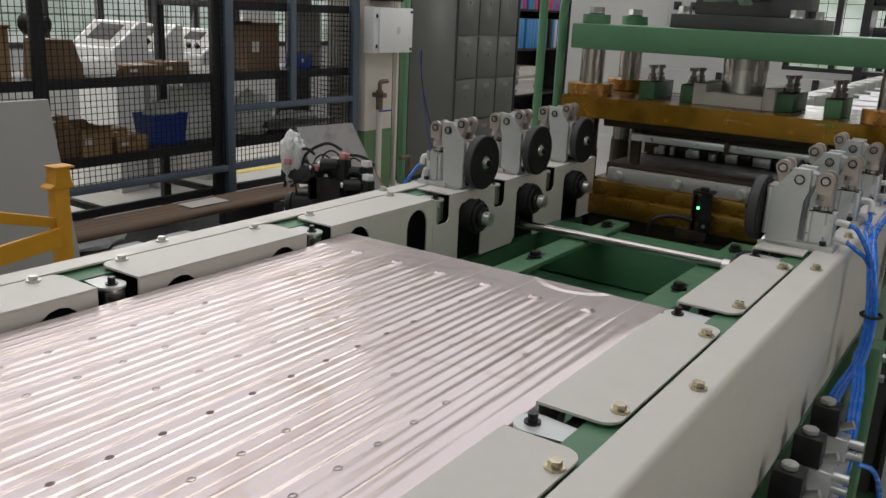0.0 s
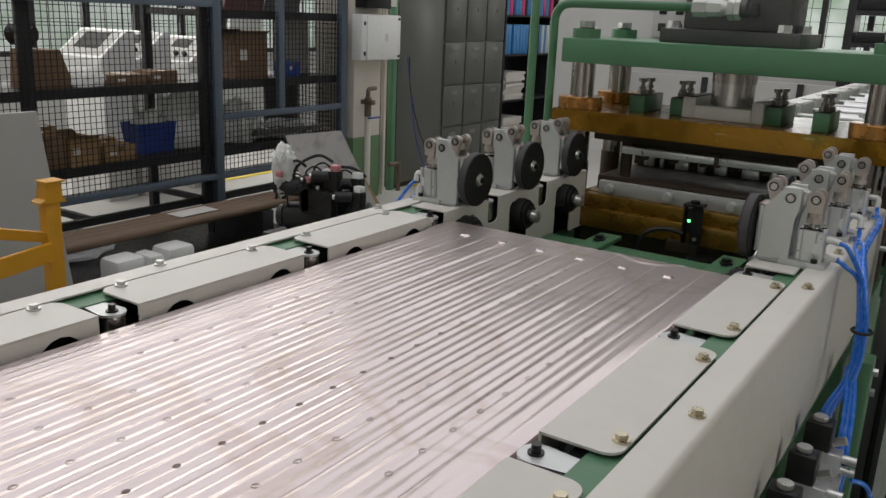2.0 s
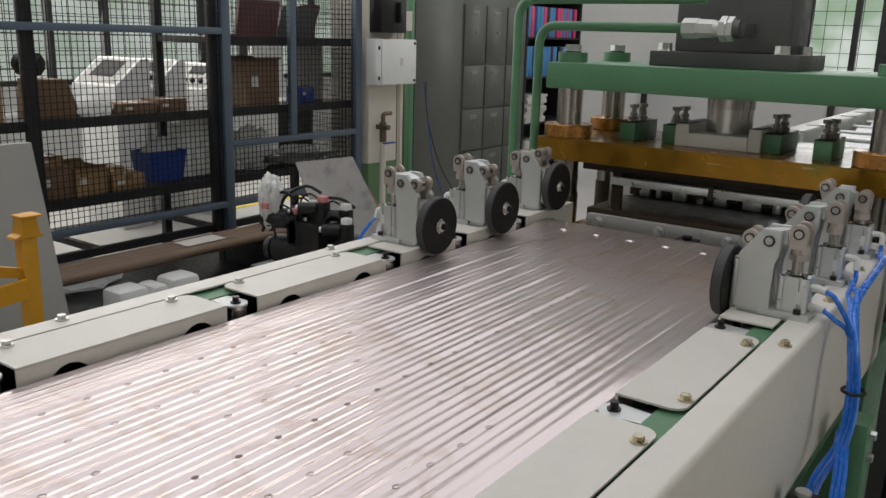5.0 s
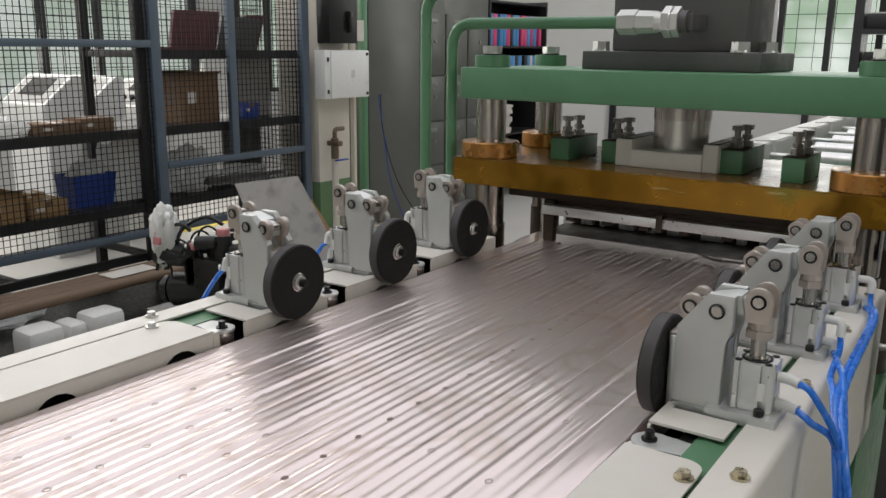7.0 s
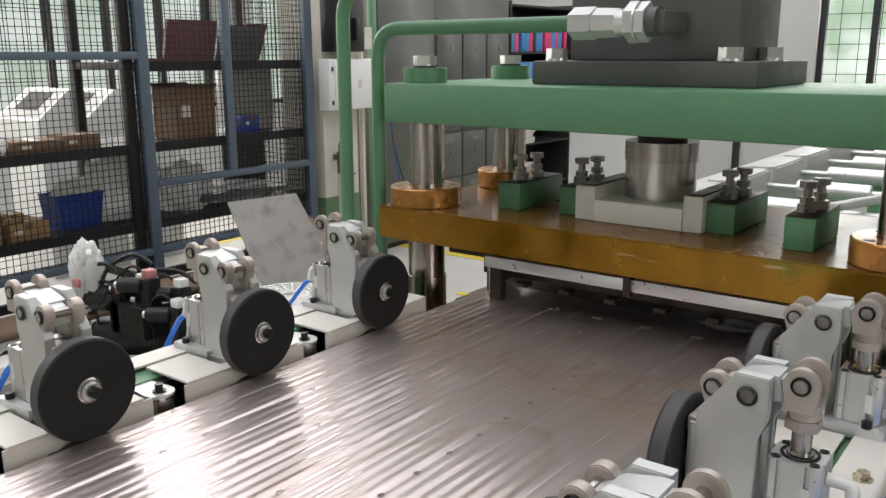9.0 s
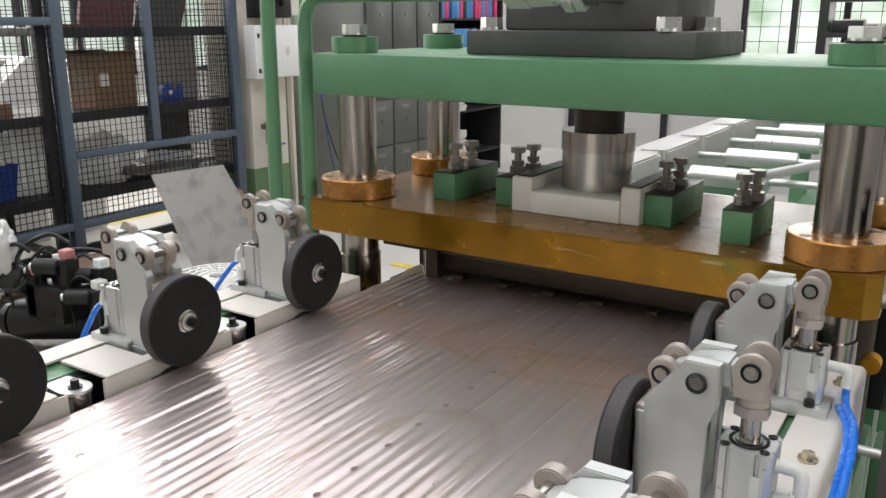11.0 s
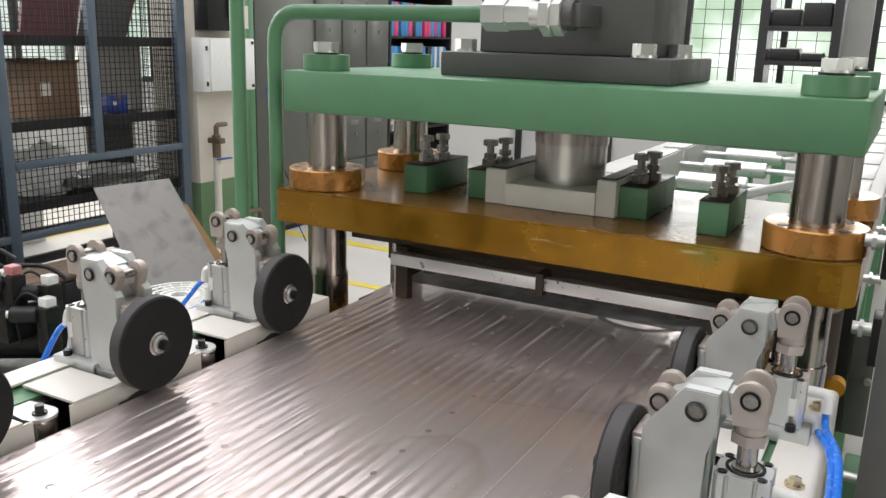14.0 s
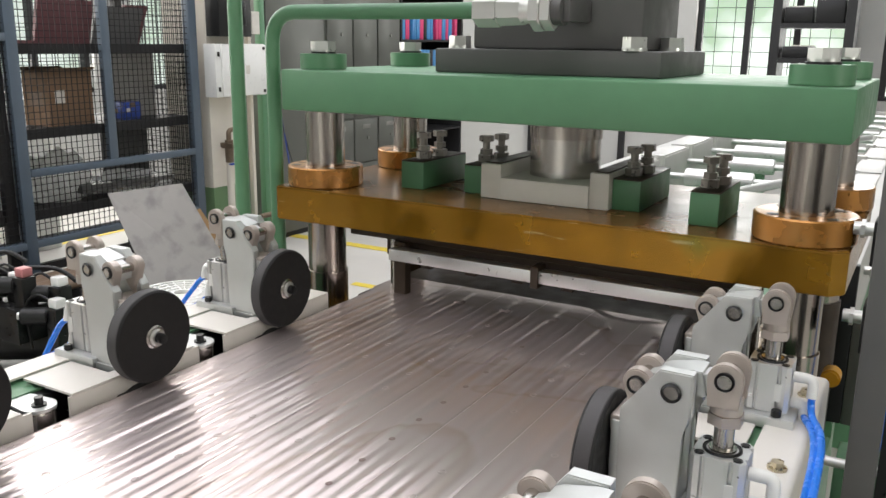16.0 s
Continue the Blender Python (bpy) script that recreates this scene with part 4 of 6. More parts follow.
    # columns
    for x in (-PX, PX):
        for y in PY:
            c = part("column", cyl(B(), (x, y, 0.9305), (x, y, 1.4855), 0.034, 36), COLUMN, pr, "polished steel press column")
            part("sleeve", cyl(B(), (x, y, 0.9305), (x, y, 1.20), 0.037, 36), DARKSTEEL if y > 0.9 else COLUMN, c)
            part("collar", cyl(B(), (x, y, 1.5545), (x, y, 1.580), 0.0395, 36, bevel=0.001), GREEN, c, "green collar")
            part("washer", cyl(B(), (x, y, 1.5803), (x, y, 1.5835), 0.022, 28), BLACKSTEEL, c)
            part("head", hexhead(cyl(B(), (x, y, 1.5835), (x, y, 1.587), 0.0195, 24), (x, y, 1.5865), 0.0215, 0.014), ZINC, c, "zinc hexagon bolt head")
    part("top_plate", box(B(), (-0.443, 0.715, 1.486), (0.443, 1.112, 1.554), 0.004), GREEN, pr, "thick green painted top plate")
    # hydraulic cylinder on top
    cb = part("cylinder_flange", box(B(), (-0.190, 0.800, 1.5545), (0.181, 1.060, 1.592), 0.003), DARKGREY, pr, "dark grey cylinder flange")
    part("cylinder_block", box(B(), (-0.137, 0.832, 1.5923), (0.142, 1.022, 1.775), 0.004), DARKGREY, pr, "dark grey cylinder block")
    for x, y in ((-0.163, 0.835), (0.136, 0.815), (0.162, 0.920), (-0.163, 1.02)):
        part("bolt", hexhead(cyl(B(), (x, y, 1.592), (x, y, 1.5965), 0.0185, 24), (x, y, 1.5965), 0.0178, 0.0155), ZINC, cb)
    part("piston_rod", cyl(B(), (0.004, 0.90, 1.425), (0.004, 0.90, 1.4858), 0.040, 36), DARKSTEEL, pr, "dark oily piston rod")
    # platen, keyed
    po = Vector((0, 0.9, 1.326))
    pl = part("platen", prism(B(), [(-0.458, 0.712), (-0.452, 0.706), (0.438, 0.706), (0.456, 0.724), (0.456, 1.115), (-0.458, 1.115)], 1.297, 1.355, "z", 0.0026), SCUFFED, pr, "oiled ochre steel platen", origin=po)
    # upward faces: dark reflection below the top plate put into their colour
    pl.data.materials.append(DARKTOP)
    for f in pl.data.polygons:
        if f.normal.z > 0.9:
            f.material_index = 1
    for x in (-PX, PX):
        for y in PY:
            fl = ring(B(), (x, y, 0), 0.0655, 0.0345, 1.3552, 1.390, "z", 44)
            part("guide_flange", fl, COPPER, pl, "orange rusty guide flange")
    for x in (-PX, PX):
        for k in range(4):
            a = math.pi * (0.25 + 0.5 * k)
            part("flange_hole", cyl(B(), (x + 0.051 * math.cos(a), PY[0] + 0.051 * math.sin(a), 1.3895), (x + 0.051 * math.cos(a), PY[0] + 0.051 * math.sin(a), 1.3906), 0.0075, 16), BLACKSTEEL, pl)
    part("ram", cyl(B(), (0.004, 0.90, 1.372), (0.004, 0.90, 1.452), 0.058, 44), STEEL, pl, "polished ram")
    ra = part("ram_collar", cyl(B(), (0.004, 0.90, 1.4522), (0.004, 0.90, 1.484), 0.0600, 44), COLUMN, pl, "ground ram collar")
    part("ram_foot", box(B(), (-0.068, 0.803, 1.3555), (0.082, 0.985, 1.3905), 0.001), BEIGE, pl, "pale clamped ram foot")
    for x0, x1 in ((-0.104, -0.0685), (0.0825, 0.113)):
        part("jaw", box(B(), (x0, 0.806, 1.3555), (x1, 0.99, 1.411), 0.001), BEIGE, pl, "pale clamp jaw")
        part("jaw_top", box(B(), (x0 + 0.004, 0.815, 1.4112), (x1 - 0.004, 0.985, 1.4135)), DARKSTEEL, pl)
    for x0, x1, y0, y1, n in ((-0.262, -0.218, 0.812, 0.965, 2), (-0.148, -0.1045, 0.83, 0.975, 2), (0.1135, 0.157, 0.822, 0.985, 2), (0.242, 0.283, 0.775, 0.915, 2)):
        part("clamp_block", box(B(), (x0, y0, 1.3555), (x1, y1, 1.4015), 0.001), GREEN, pl, "green clamp block")
        # dark slab puts the shade under the top plate into the block's colour
        part("block_top", box(B(), (x0, y0, 1.4017), (x1, y1, 1.4035), 0.0005), DARKSTEEL, pl, "dark slab for the shade on a clamp block")
        for i in range(n):
            c = ((x0 + x1) / 2 + (0.004 if i else -0.004), y0 + 0.045 + 0.042 * i)
            st = cyl(B(), (*c, 1.4035), (*c, 1.448), 0.0062, 14)
            hexhead(st, (*c, 1.4036), 0.0135, 0.012)
            hexhead(st, (*c, 1.4385), 0.0125, 0.0095)
            hexhead(st, (*c, 1.419 if i else 1.4165), 0.0105, 0.009)
            part("stud", st, BOLTSTEEL, pl, "dark stud with hexagon nuts")
    # upper die under the platen
    part("upper_die", box(box(B(), (-0.345, 0.774, 1.270), (0.345, 1.05, 1.2965), 0.002), (-0.285, 0.80, 1.235), (0.30, 1.02, 1.2698), 0.002), DARKSTEEL, pl, "dark oily upper die")
    for x0, x1 in ((-0.243, 0.022), (0.029, 0.305)):
        part("die_bar", box(B(), (x0, 0.742, 1.243), (x1, 0.765, 1.2625), 0.001), ALU, pr, "pale steel bar under the platen")
    for k in range(6):
        x = -0.20 + 0.085 * k
        part("die_foot", box(B(), (x, 0.776, 1.227), (x + 0.02, 0.80, 1.2348), 0.001), DARKSTEEL, pl)
    part("bar_bracket", box(B(), (0.0195, 0.738, 1.236), (0.0315, 0.77, 1.2695)), DARKSTEEL, pr)
    part("bar_post", box(B(), (-0.249, 0.768, 1.133), (-0.226, 0.785, 1.2695)), DARKSTEEL, pr)
    part("bar_post", box(B(), (0.3052, 0.768, 1.133), (0.328, 0.785, 1.2695)), DARKSTEEL, pr)
    part("bright_post", cyl(B(), (-0.262, 0.79, 1.133), (-0.262, 0.79, 1.2695), 0.007, 14), STEEL, pr, "bright slim post beside the die")
    for x in (0.335,):
        part("guide_post", cyl(B(), (x, 0.80, 1.1), (x, 0.80, 1.2695), 0.014, 20), STEEL, pl)
    return pl


PLATEN = press()


def hydraulic_pipe(x, y, top, xe, label):
    p = thing("hydraulic_pipe", (x, y, 0.0), label, "pipe", "hydraulic pipes")
    part("pipe", tube(B(), bend([(x, y, 0.0), (x, y, top), (xe, y, top)], 0.055, 8), 0.0125, 18), GREEN, p)
    return p


pipe = hydraulic_pipe(-0.490, 0.752, 1.648, -0.080, "green painted hydraulic pipe bent to the press cylinder")
part("nut", hexhead(B(), (-0.087, 0.752, 1.648), 0.0245, 0.037, "x"), BRIGHTBOLT, pipe, "zinc union nut")
part("union", cyl(cyl(B(), (-0.0498, 0.752, 1.648), (-0.012, 0.752, 1.648), 0.0225, 6, r2=0.021), (-0.012, 0.752, 1.648), (0.005, 0.752, 1.648), 0.021, 12, r2=0.0165), BRIGHTBOLT, pipe)
part("lock_nut", hexhead(B(), (0.0052, 0.752, 1.648), 0.0300, 0.014, "x"), BRIGHTBOLT, pipe)
part("washer", cyl(B(), (0.0194, 0.752, 1.648), (0.0224, 0.752, 1.648), 0.0290, 28), ZINC, pipe)
part("jam_nut", hexhead(B(), (0.0226, 0.752, 1.648), 0.0290, 0.014, "x"), BRIGHTBOLT, pipe)
part("elbow", box(cyl(B(), (0.0368, 0.752, 1.648), (0.052, 0.752, 1.648), 0.0215, 24), (0.038, 0.745, 1.632), (0.062, 0.8315, 1.664), 0.002), DARKGREY, pipe)
hydraulic_pipe(-0.530, 0.705, 1.715, -0.02, "green painted hydraulic pipe rising beside the press")

# ---- run-out conveyor behind the press ----


def runout():
    c = thing("runout_conveyor", (0, 3.6, 0), "white and green run-out conveyor with pale rollers behind the press", "conveyor")
    for s in (-1, 1):
        part("rail", box(B(), (s * 0.31, 1.25, 1.05), (s * 0.44, 6.6, 1.20), 0.004), RAILWHITE, c, "white painted conveyor rail")
        part("beam", box(B(), (s * 0.32, 1.25, 0.90), (s * 0.43, 6.6, 1.049)), GREEN, c)
        for y in (1.5, 3.2, 5.0, 6.5):
            part("leg", box(B(), (s * 0.33, y - 0.04, 0), (s * 0.42, y + 0.04, 0.899)), GREEN, c)
        for k in range(12):
            y = 1.40 + 0.42 * k
            part("cover", box(B(), (s * 0.315, y, 1.2005), (s * 0.40, y + 0.34, 1.206), 0.002), RAILWHITE, c)
            part("guide_roller", cyl(B(), (s * 0.315, y + 0.38, 1.16), (s * 0.315, y + 0.38, 1.215), 0.018, 18), ZINC, c)
    for k in range(11):
        y = 1.75 + 0.42 * k
        r = part("roller", cyl(B(), (-0.21, y, 1.15), (0.02, y, 1.15), 0.030, 24, bevel=0.003), ALU, c, "pale roller on a thin shaft")
        part("shaft", cyl(B(), (-0.31, y, 1.15), (0.31, y, 1.15), 0.011, 14), GALV, r)
    for y, d in ((2.0, 0.75), (3.3, 0.75)):
        part("brace", tube(B(), [(0.02, y, 1.19), (0.28, y + d, 1.19)], 0.014, 10), GALV, c)
    for k in range(9):
        y = 1.46 + 0.56 * k
        st = part("stud", cyl(cyl(B(), (0.4405, y, 1.16), (0.475, y, 1.16), 0.009, 14), (0.452, y, 1.16), (0.458, y, 1.16), 0.015, 6), ZINC, c, "bright adjusting stud")
    part("deck", box(B(), (-0.30, 1.25, 0.60), (0.30, 6.6, 0.63)), GREEN, c)
    for k in range(2):
        part("yellow_bar", box(B(), (-0.12 + 0.22 * k, 1.22, 1.12), (0.06 + 0.22 * k, 1.26, 1.15)), YELLOW, c)


runout()

# ---- things beside the press on the near side ----


def valve_rack():
    v = thing("valve_manifold", (0.50, -0.4, 0.0), "row of black solenoid valves on an aluminium manifold under the rail", "valve manifold")
    part("manifold", box(B(), (0.475, -0.84, 0.8620), (0.535, -0.08, 0.9070), 0.002), ALU, v)
    part("support", box(B(), (0.480, -0.78, 0.8220), (0.53, -0.06, 0.8610)), GREEN, v)
    part("post", box(B(), (0.485, -0.45, 0), (0.525, -0.40, 0.8210)), GREEN, v)
    for k in range(6):
        y = -0.783 + 0.128 * k
        b = part("solenoid", box(B(), (0.470, y - 0.018, 0.9470), (0.512, y + 0.018, 0.9940), 0.003), BLACK, v, "black solenoid valve coil")
        part("cap_nut", cyl(B(), (0.490, y, 0.9942), (0.490, y, 1.0020), 0.0115, 20, bevel=0.001), ZINC, b)
        part("valve_body", box(B(), (0.470, y - 0.016, 0.9075), (0.53, y + 0.016, 0.9465), 0.002), ALU, b)
        for dz in (0.9170, 0.9370):
            part("port_fitting", cyl(B(), (0.530, y, dz), (0.552, y, dz), 0.0075, 12), ZINC, b)
        part("plug", cyl(B(), (0.512, y + 0.006, 0.9570), (0.532, y + 0.006, 0.9670), 0.007, 12), ZINC, b)
    for k in range(5):
        y = -0.70 + 0.128 * k
        pts = [(0.552, y, 0.9270), (0.575, y + 0.02, 0.9120), (0.585, y + 0.06, 0.8420), (0.56, -0.2, 0.78), (0.55, -0.15, 0.6)]
        single("air_hose", tube(B(), smooth_path(pts, 6), 0.0042, 8), BLUEHOSE, pts[0], "blue plastic air hose from a valve", "hose", "air hoses")


valve_rack()
for k_ in range(5):
    o_ = 0.0065 * (k_ % 3)
    pts_ = [(0.496 + o_, 0.03, 1.03 - 0.004 * k_), (0.510 + o_, -0.03, 0.985), (0.520 + o_, -0.10 - 0.006 * k_, 0.92), (0.524 + o_, -0.16 - 0.008 * k_, 0.86), (0.528 + o_, -0.20 - 0.05 * k_, 0.80 - 0.01 * k_), (0.545, -0.24 - 0.08 * k_, 0.76)]
    single("air_hose", tube(B(), smooth_path(pts_, 7), 0.0039, 10), BLUEHOSE, pts_[0], "blue plastic air hose bundled beside the valves", "hose", "air hoses")
single("cable_tie", ring(B(), (0.5275, -0.115, 0), 0.017, 0.0145, 0.918, 0.924, "z", 20), BLACK, (0.5275, -0.115, 0.918), "black cable tie round the blue hoses", "cable tie")


def near_frame():
    f = thing("machine_frame", (0.65, 0.6, 0), "green and grey steel frame beside the press", "machine frame")
    part("post", box(B(), (0.488, 0.560, 0), (0.520, 0.605, 1.56), 0.002), DARKGREY, f, "tall grey aluminium post")
    part("post_wing", box(B(), (0.5325, 0.562, 0), (0.61, 0.603, 1.56), 0.002), DARKGREY, f)
    part("post_slot", box(B(), (0.5205, 0.575, 0), (0.532, 0.590, 1.55)), BLACKSTEEL, f)
    part("lower_beam", box(B(), (0.47, 0.70, 0.98), (1.5, 0.78, 1.08), 0.003), GREEN, f)
    part("foot_beam", box(B(), (0.50, -1.6, 0.42), (0.58, 1.2, 0.50), 0.003), GREEN, f)
    part("upright", box(B(), (0.500, 0.10, 0), (0.530, 0.16, 1.02), 0.003), GREEN, f)
    for z in (0.955, 0.995):
        part("bolt", hexhead(B(), (0.5302, 0.13, z), 0.008, 0.009, "x"), ZINC, f)
    for z0_, z1_ in ((1.221, 1.285), (1.336, 1.393)):
        zc = z0_ + 0.045
        d = part("switch_bracket", box(B(), (0.478, 0.735, z0_), (0.506, 0.785, z1_), 0.002), BLACK, f, "black proximity switch bracket")
        part("sensor", cyl(cyl(B(), (0.455, 0.748, zc), (0.4778, 0.748, zc), 0.0085, 18), (0.463, 0.748, zc), (0.468, 0.748, zc), 0.012, 6), ZINC, d)
    # added black strip in place of the shaded gap behind the column
    part("dark_panel", box(B(), (0.405, 1.145, 0.95), (0.4485, 1.165, 1.24), 0.002), BLACK, f, "black strip standing in for the dark gap beside the column")
    part("side_plate", box(B(), (0.449, 1.145, 0.95), (0.487, 1.165, 1.150), 0.002), GREYCAB, f, "grey-green upright plate with bolts")
    for z in (1.055, 1.10, 1.135):
        part("bolt", hexhead(cyl(B(), (0.481, 1.1448, z), (0.481, 1.141, z), 0.0065, 18), (0.481, 1.134, z), 0.0058, 0.007, "y"), ZINC, f)
    part("rod", cyl(B(), (0.46, 0.62, 1.12), (0.56, 0.62, 1.12), 0.006, 14), ZINC, f)
    part("yellow_stop", cyl(B(), (0.440, 0.905, 1.118), (0.440, 0.935, 1.118), 0.014, 28, bevel=0.003), YELLOW, f)


near_frame()


def side_cabinet():
    c = thing("control_cabinet", (0.66, 0.36, 0), "white steel cabinet with a black handle beside the machine", "cabinet")
    part("case", box(B(), (0.560, 0.26, 0.0), (0.86, 0.56, 0.925), 0.006), CONSOLE, c)
    part("door", box(B(), (0.575, 0.246, 0.05), (0.85, 0.2595, 0.905), 0.004), CONSOLE, c)
    h = part("handle", tube(B(), bend([(0.612, 0.2458, 0.86), (0.612, 0.20, 0.86), (0.592, 0.20, 0.66), (0.592, 0.2458, 0.66)], 0.02), 0.011, 14), BLACK, c, "black bar handle")
    for x, z in ((0.612, 0.86), (0.604, 0.79)):
        part("knob", cyl(B(), (x, 0.186, z), (x, 0.214, z), 0.022, 22, bevel=0.003), BLACK, h)


side_cabinet()
for k_ in range(3):
    pts_ = [(0.56, 0.80 + 0.02 * k_, 1.30), (0.53, 0.84, 1.25), (0.50 + 0.01 * k_, 0.80, 1.15), (0.53, 0.74, 1.09), (0.62, 0.70, 1.10)]
    single("cable", tube(B(), smooth_path(pts_, 6), 0.0045, 8), BLUEHOSE, pts_[0], "blue hose looped beside the press", "hose", "air hoses")

# ---- pump unit beyond the rail ----


def pump_unit():
    p = thing("hydraulic_power_unit", (-1.45, 0.80, 0), "black hydraulic power unit with valves and a bagged gauge", "power unit")
    part("tank", box(B(), (-1.68, 0.74, 0.0), (-1.18, 1.15, 0.76), 0.01), BLACK, p)
    part("motor", cyl(B(), (-1.60, 0.80, 0.825), (-1.30, 0.94, 0.845), 0.055, 28, bevel=0.006), BLACK, p, "black electric motor")
    part("motor_cap", cyl(B(), (-1.632, 0.785, 0.823), (-1.60, 0.80, 0.825), 0.045, 28, bevel=0.01), BLACKSTEEL, p)
    part("manifold", box(B(), (-1.52, 0.78, 0.86), (-1.36, 0.90, 0.95), 0.004), BLACKSTEEL, p)
    for x, y, z in ((-1.49, 0.80, 0.955), (-1.435, 0.84, 0.985), (-1.375, 0.82, 1.01), (-1.31, 0.87, 0.985), (-1.27, 0.83, 0.945)):
        part("valve_body", box(B(), (x - 0.020, y - 0.020, z - 0.10), (x + 0.020, y + 0.020, z + 0.016), 0.003), BLACKSTEEL, p)
        part("solenoid", cyl(B(), (x - 0.020, y - 0.01, z - 0.006), (x - 0.075, y - 0.045, z - 0.006), 0.021, 22, bevel=0.003), BLACK, p)
        part("cap_nut", cyl(B(), (x - 0.0752, y - 0.0451, z - 0.006), (x - 0.083, y - 0.050, z - 0.006), 0.010, 14), ZINC, p)
        part("plug", box(B(), (x - 0.015, y - 0.015, z + 0.0165), (x + 0.017, y + 0.015, z + 0.040), 0.004), PINKCAP if x in (-1.49, -1.375) else BAG, p, "pink cable plug" if x in (-1.49, -1.375) else "clear plastic valve plug")
        part("cable", tube(B(), smooth_path([(x - 0.016, y - 0.004, z + 0.028), (x - 0.045, y - 0.02, z + 0.045), (x - 0.08, y - 0.03, z + 0.01), (x - 0.085, y - 0.02, z - 0.10)], 7), 0.0035, 8), BLACK, p)
    part("valve_coil", cyl(B(), (-1.62, 0.76, 0.95), (-1.52, 0.80, 0.95), 0.038, 22, bevel=0.004), BLACK, p)
    for k, pts in enumerate(([(-1.50, 0.80, 1.03), (-1.53, 0.78, 1.05), (-1.58, 0.76, 1.02), (-1.60, 0.74, 0.90)], [(-1.42, 0.86, 1.05), (-1.48, 0.84, 1.07), (-1.55, 0.80, 1.02), (-1.52, 0.76, 0.94), (-1.46, 0.76, 0.97)], [(-1.31, 0.92, 1.0), (-1.36, 0.90, 1.03), (-1.44, 0.86, 1.03)])):
        part("cable", tube(B(), smooth_path(pts, 8), 0.006, 8), BLACK, p)
    part("gauge_stem", cyl(B(), (-1.585, 0.765, 0.90), (-1.585, 0.765, 1.03), 0.010, 12), BLACKSTEEL, p)
    part("gauge", cyl(B(), (-1.595, 0.75, 1.06), (-1.575, 0.78, 1.06), 0.036, 24), GALV, p)
    # crumpled bag over the gauge
    bm = B()
    bmesh.ops.create_icosphere(bm, subdivisions=4, radius=1.0)
    for v in bm.verts:
        d = v.co.copy()
        k = 0.9 + 0.26 * noise.noise(d * 2.4) + 0.3 * (0.5 - abs(noise.noise(d * 5.0))) + 0.12 * (0.5 - abs(noise.noise(d * 11)))
        v.co = Vector((-1.585 + 0.042 * d.x * k, 0.765 + 0.042 * d.y * k, 1.035 + (0.072 if d.z > 0 else 0.12) * d.z * k))
    part("bag", bm, BAG, p, "crumpled clear plastic bag over the gauge")
    part("red_tag", box(B(), (-1.575, 0.712, 0.992), (-1.545, 0.724, 1.016), 0.004), PINKCAP, p)


pump_unit()


def mesh_basket():
    m = B()
    c = Vector((-0.585, 0.60, 1.165))
    for r in (0.018, 0.033, 0.048, 0.063, 0.078):
        ring(m, c, r + 0.003, r - 0.003, c.z - 0.003, c.z + 0.003, "z", 32)
    for k in range(24):
        a = 2 * math.pi * k / 24
        tube(m, [c + 0.015 * Vector((math.cos(a), math.sin(a), 0)), c + 0.078 * Vector((math.cos(a + 0.25), math.sin(a + 0.25), 0))], 0.0022, 6)
    cyl(m, (c.x, c.y, 0.0), (c.x, c.y, 1.16), 0.02, 18)
    single("fan_guard", m, WHITEPLASTIC, (c.x, c.y, 0), "white round perforated guard on a stand", "guard")


mesh_basket()

# ---- storage cage along the west side ----
CX = -3.96


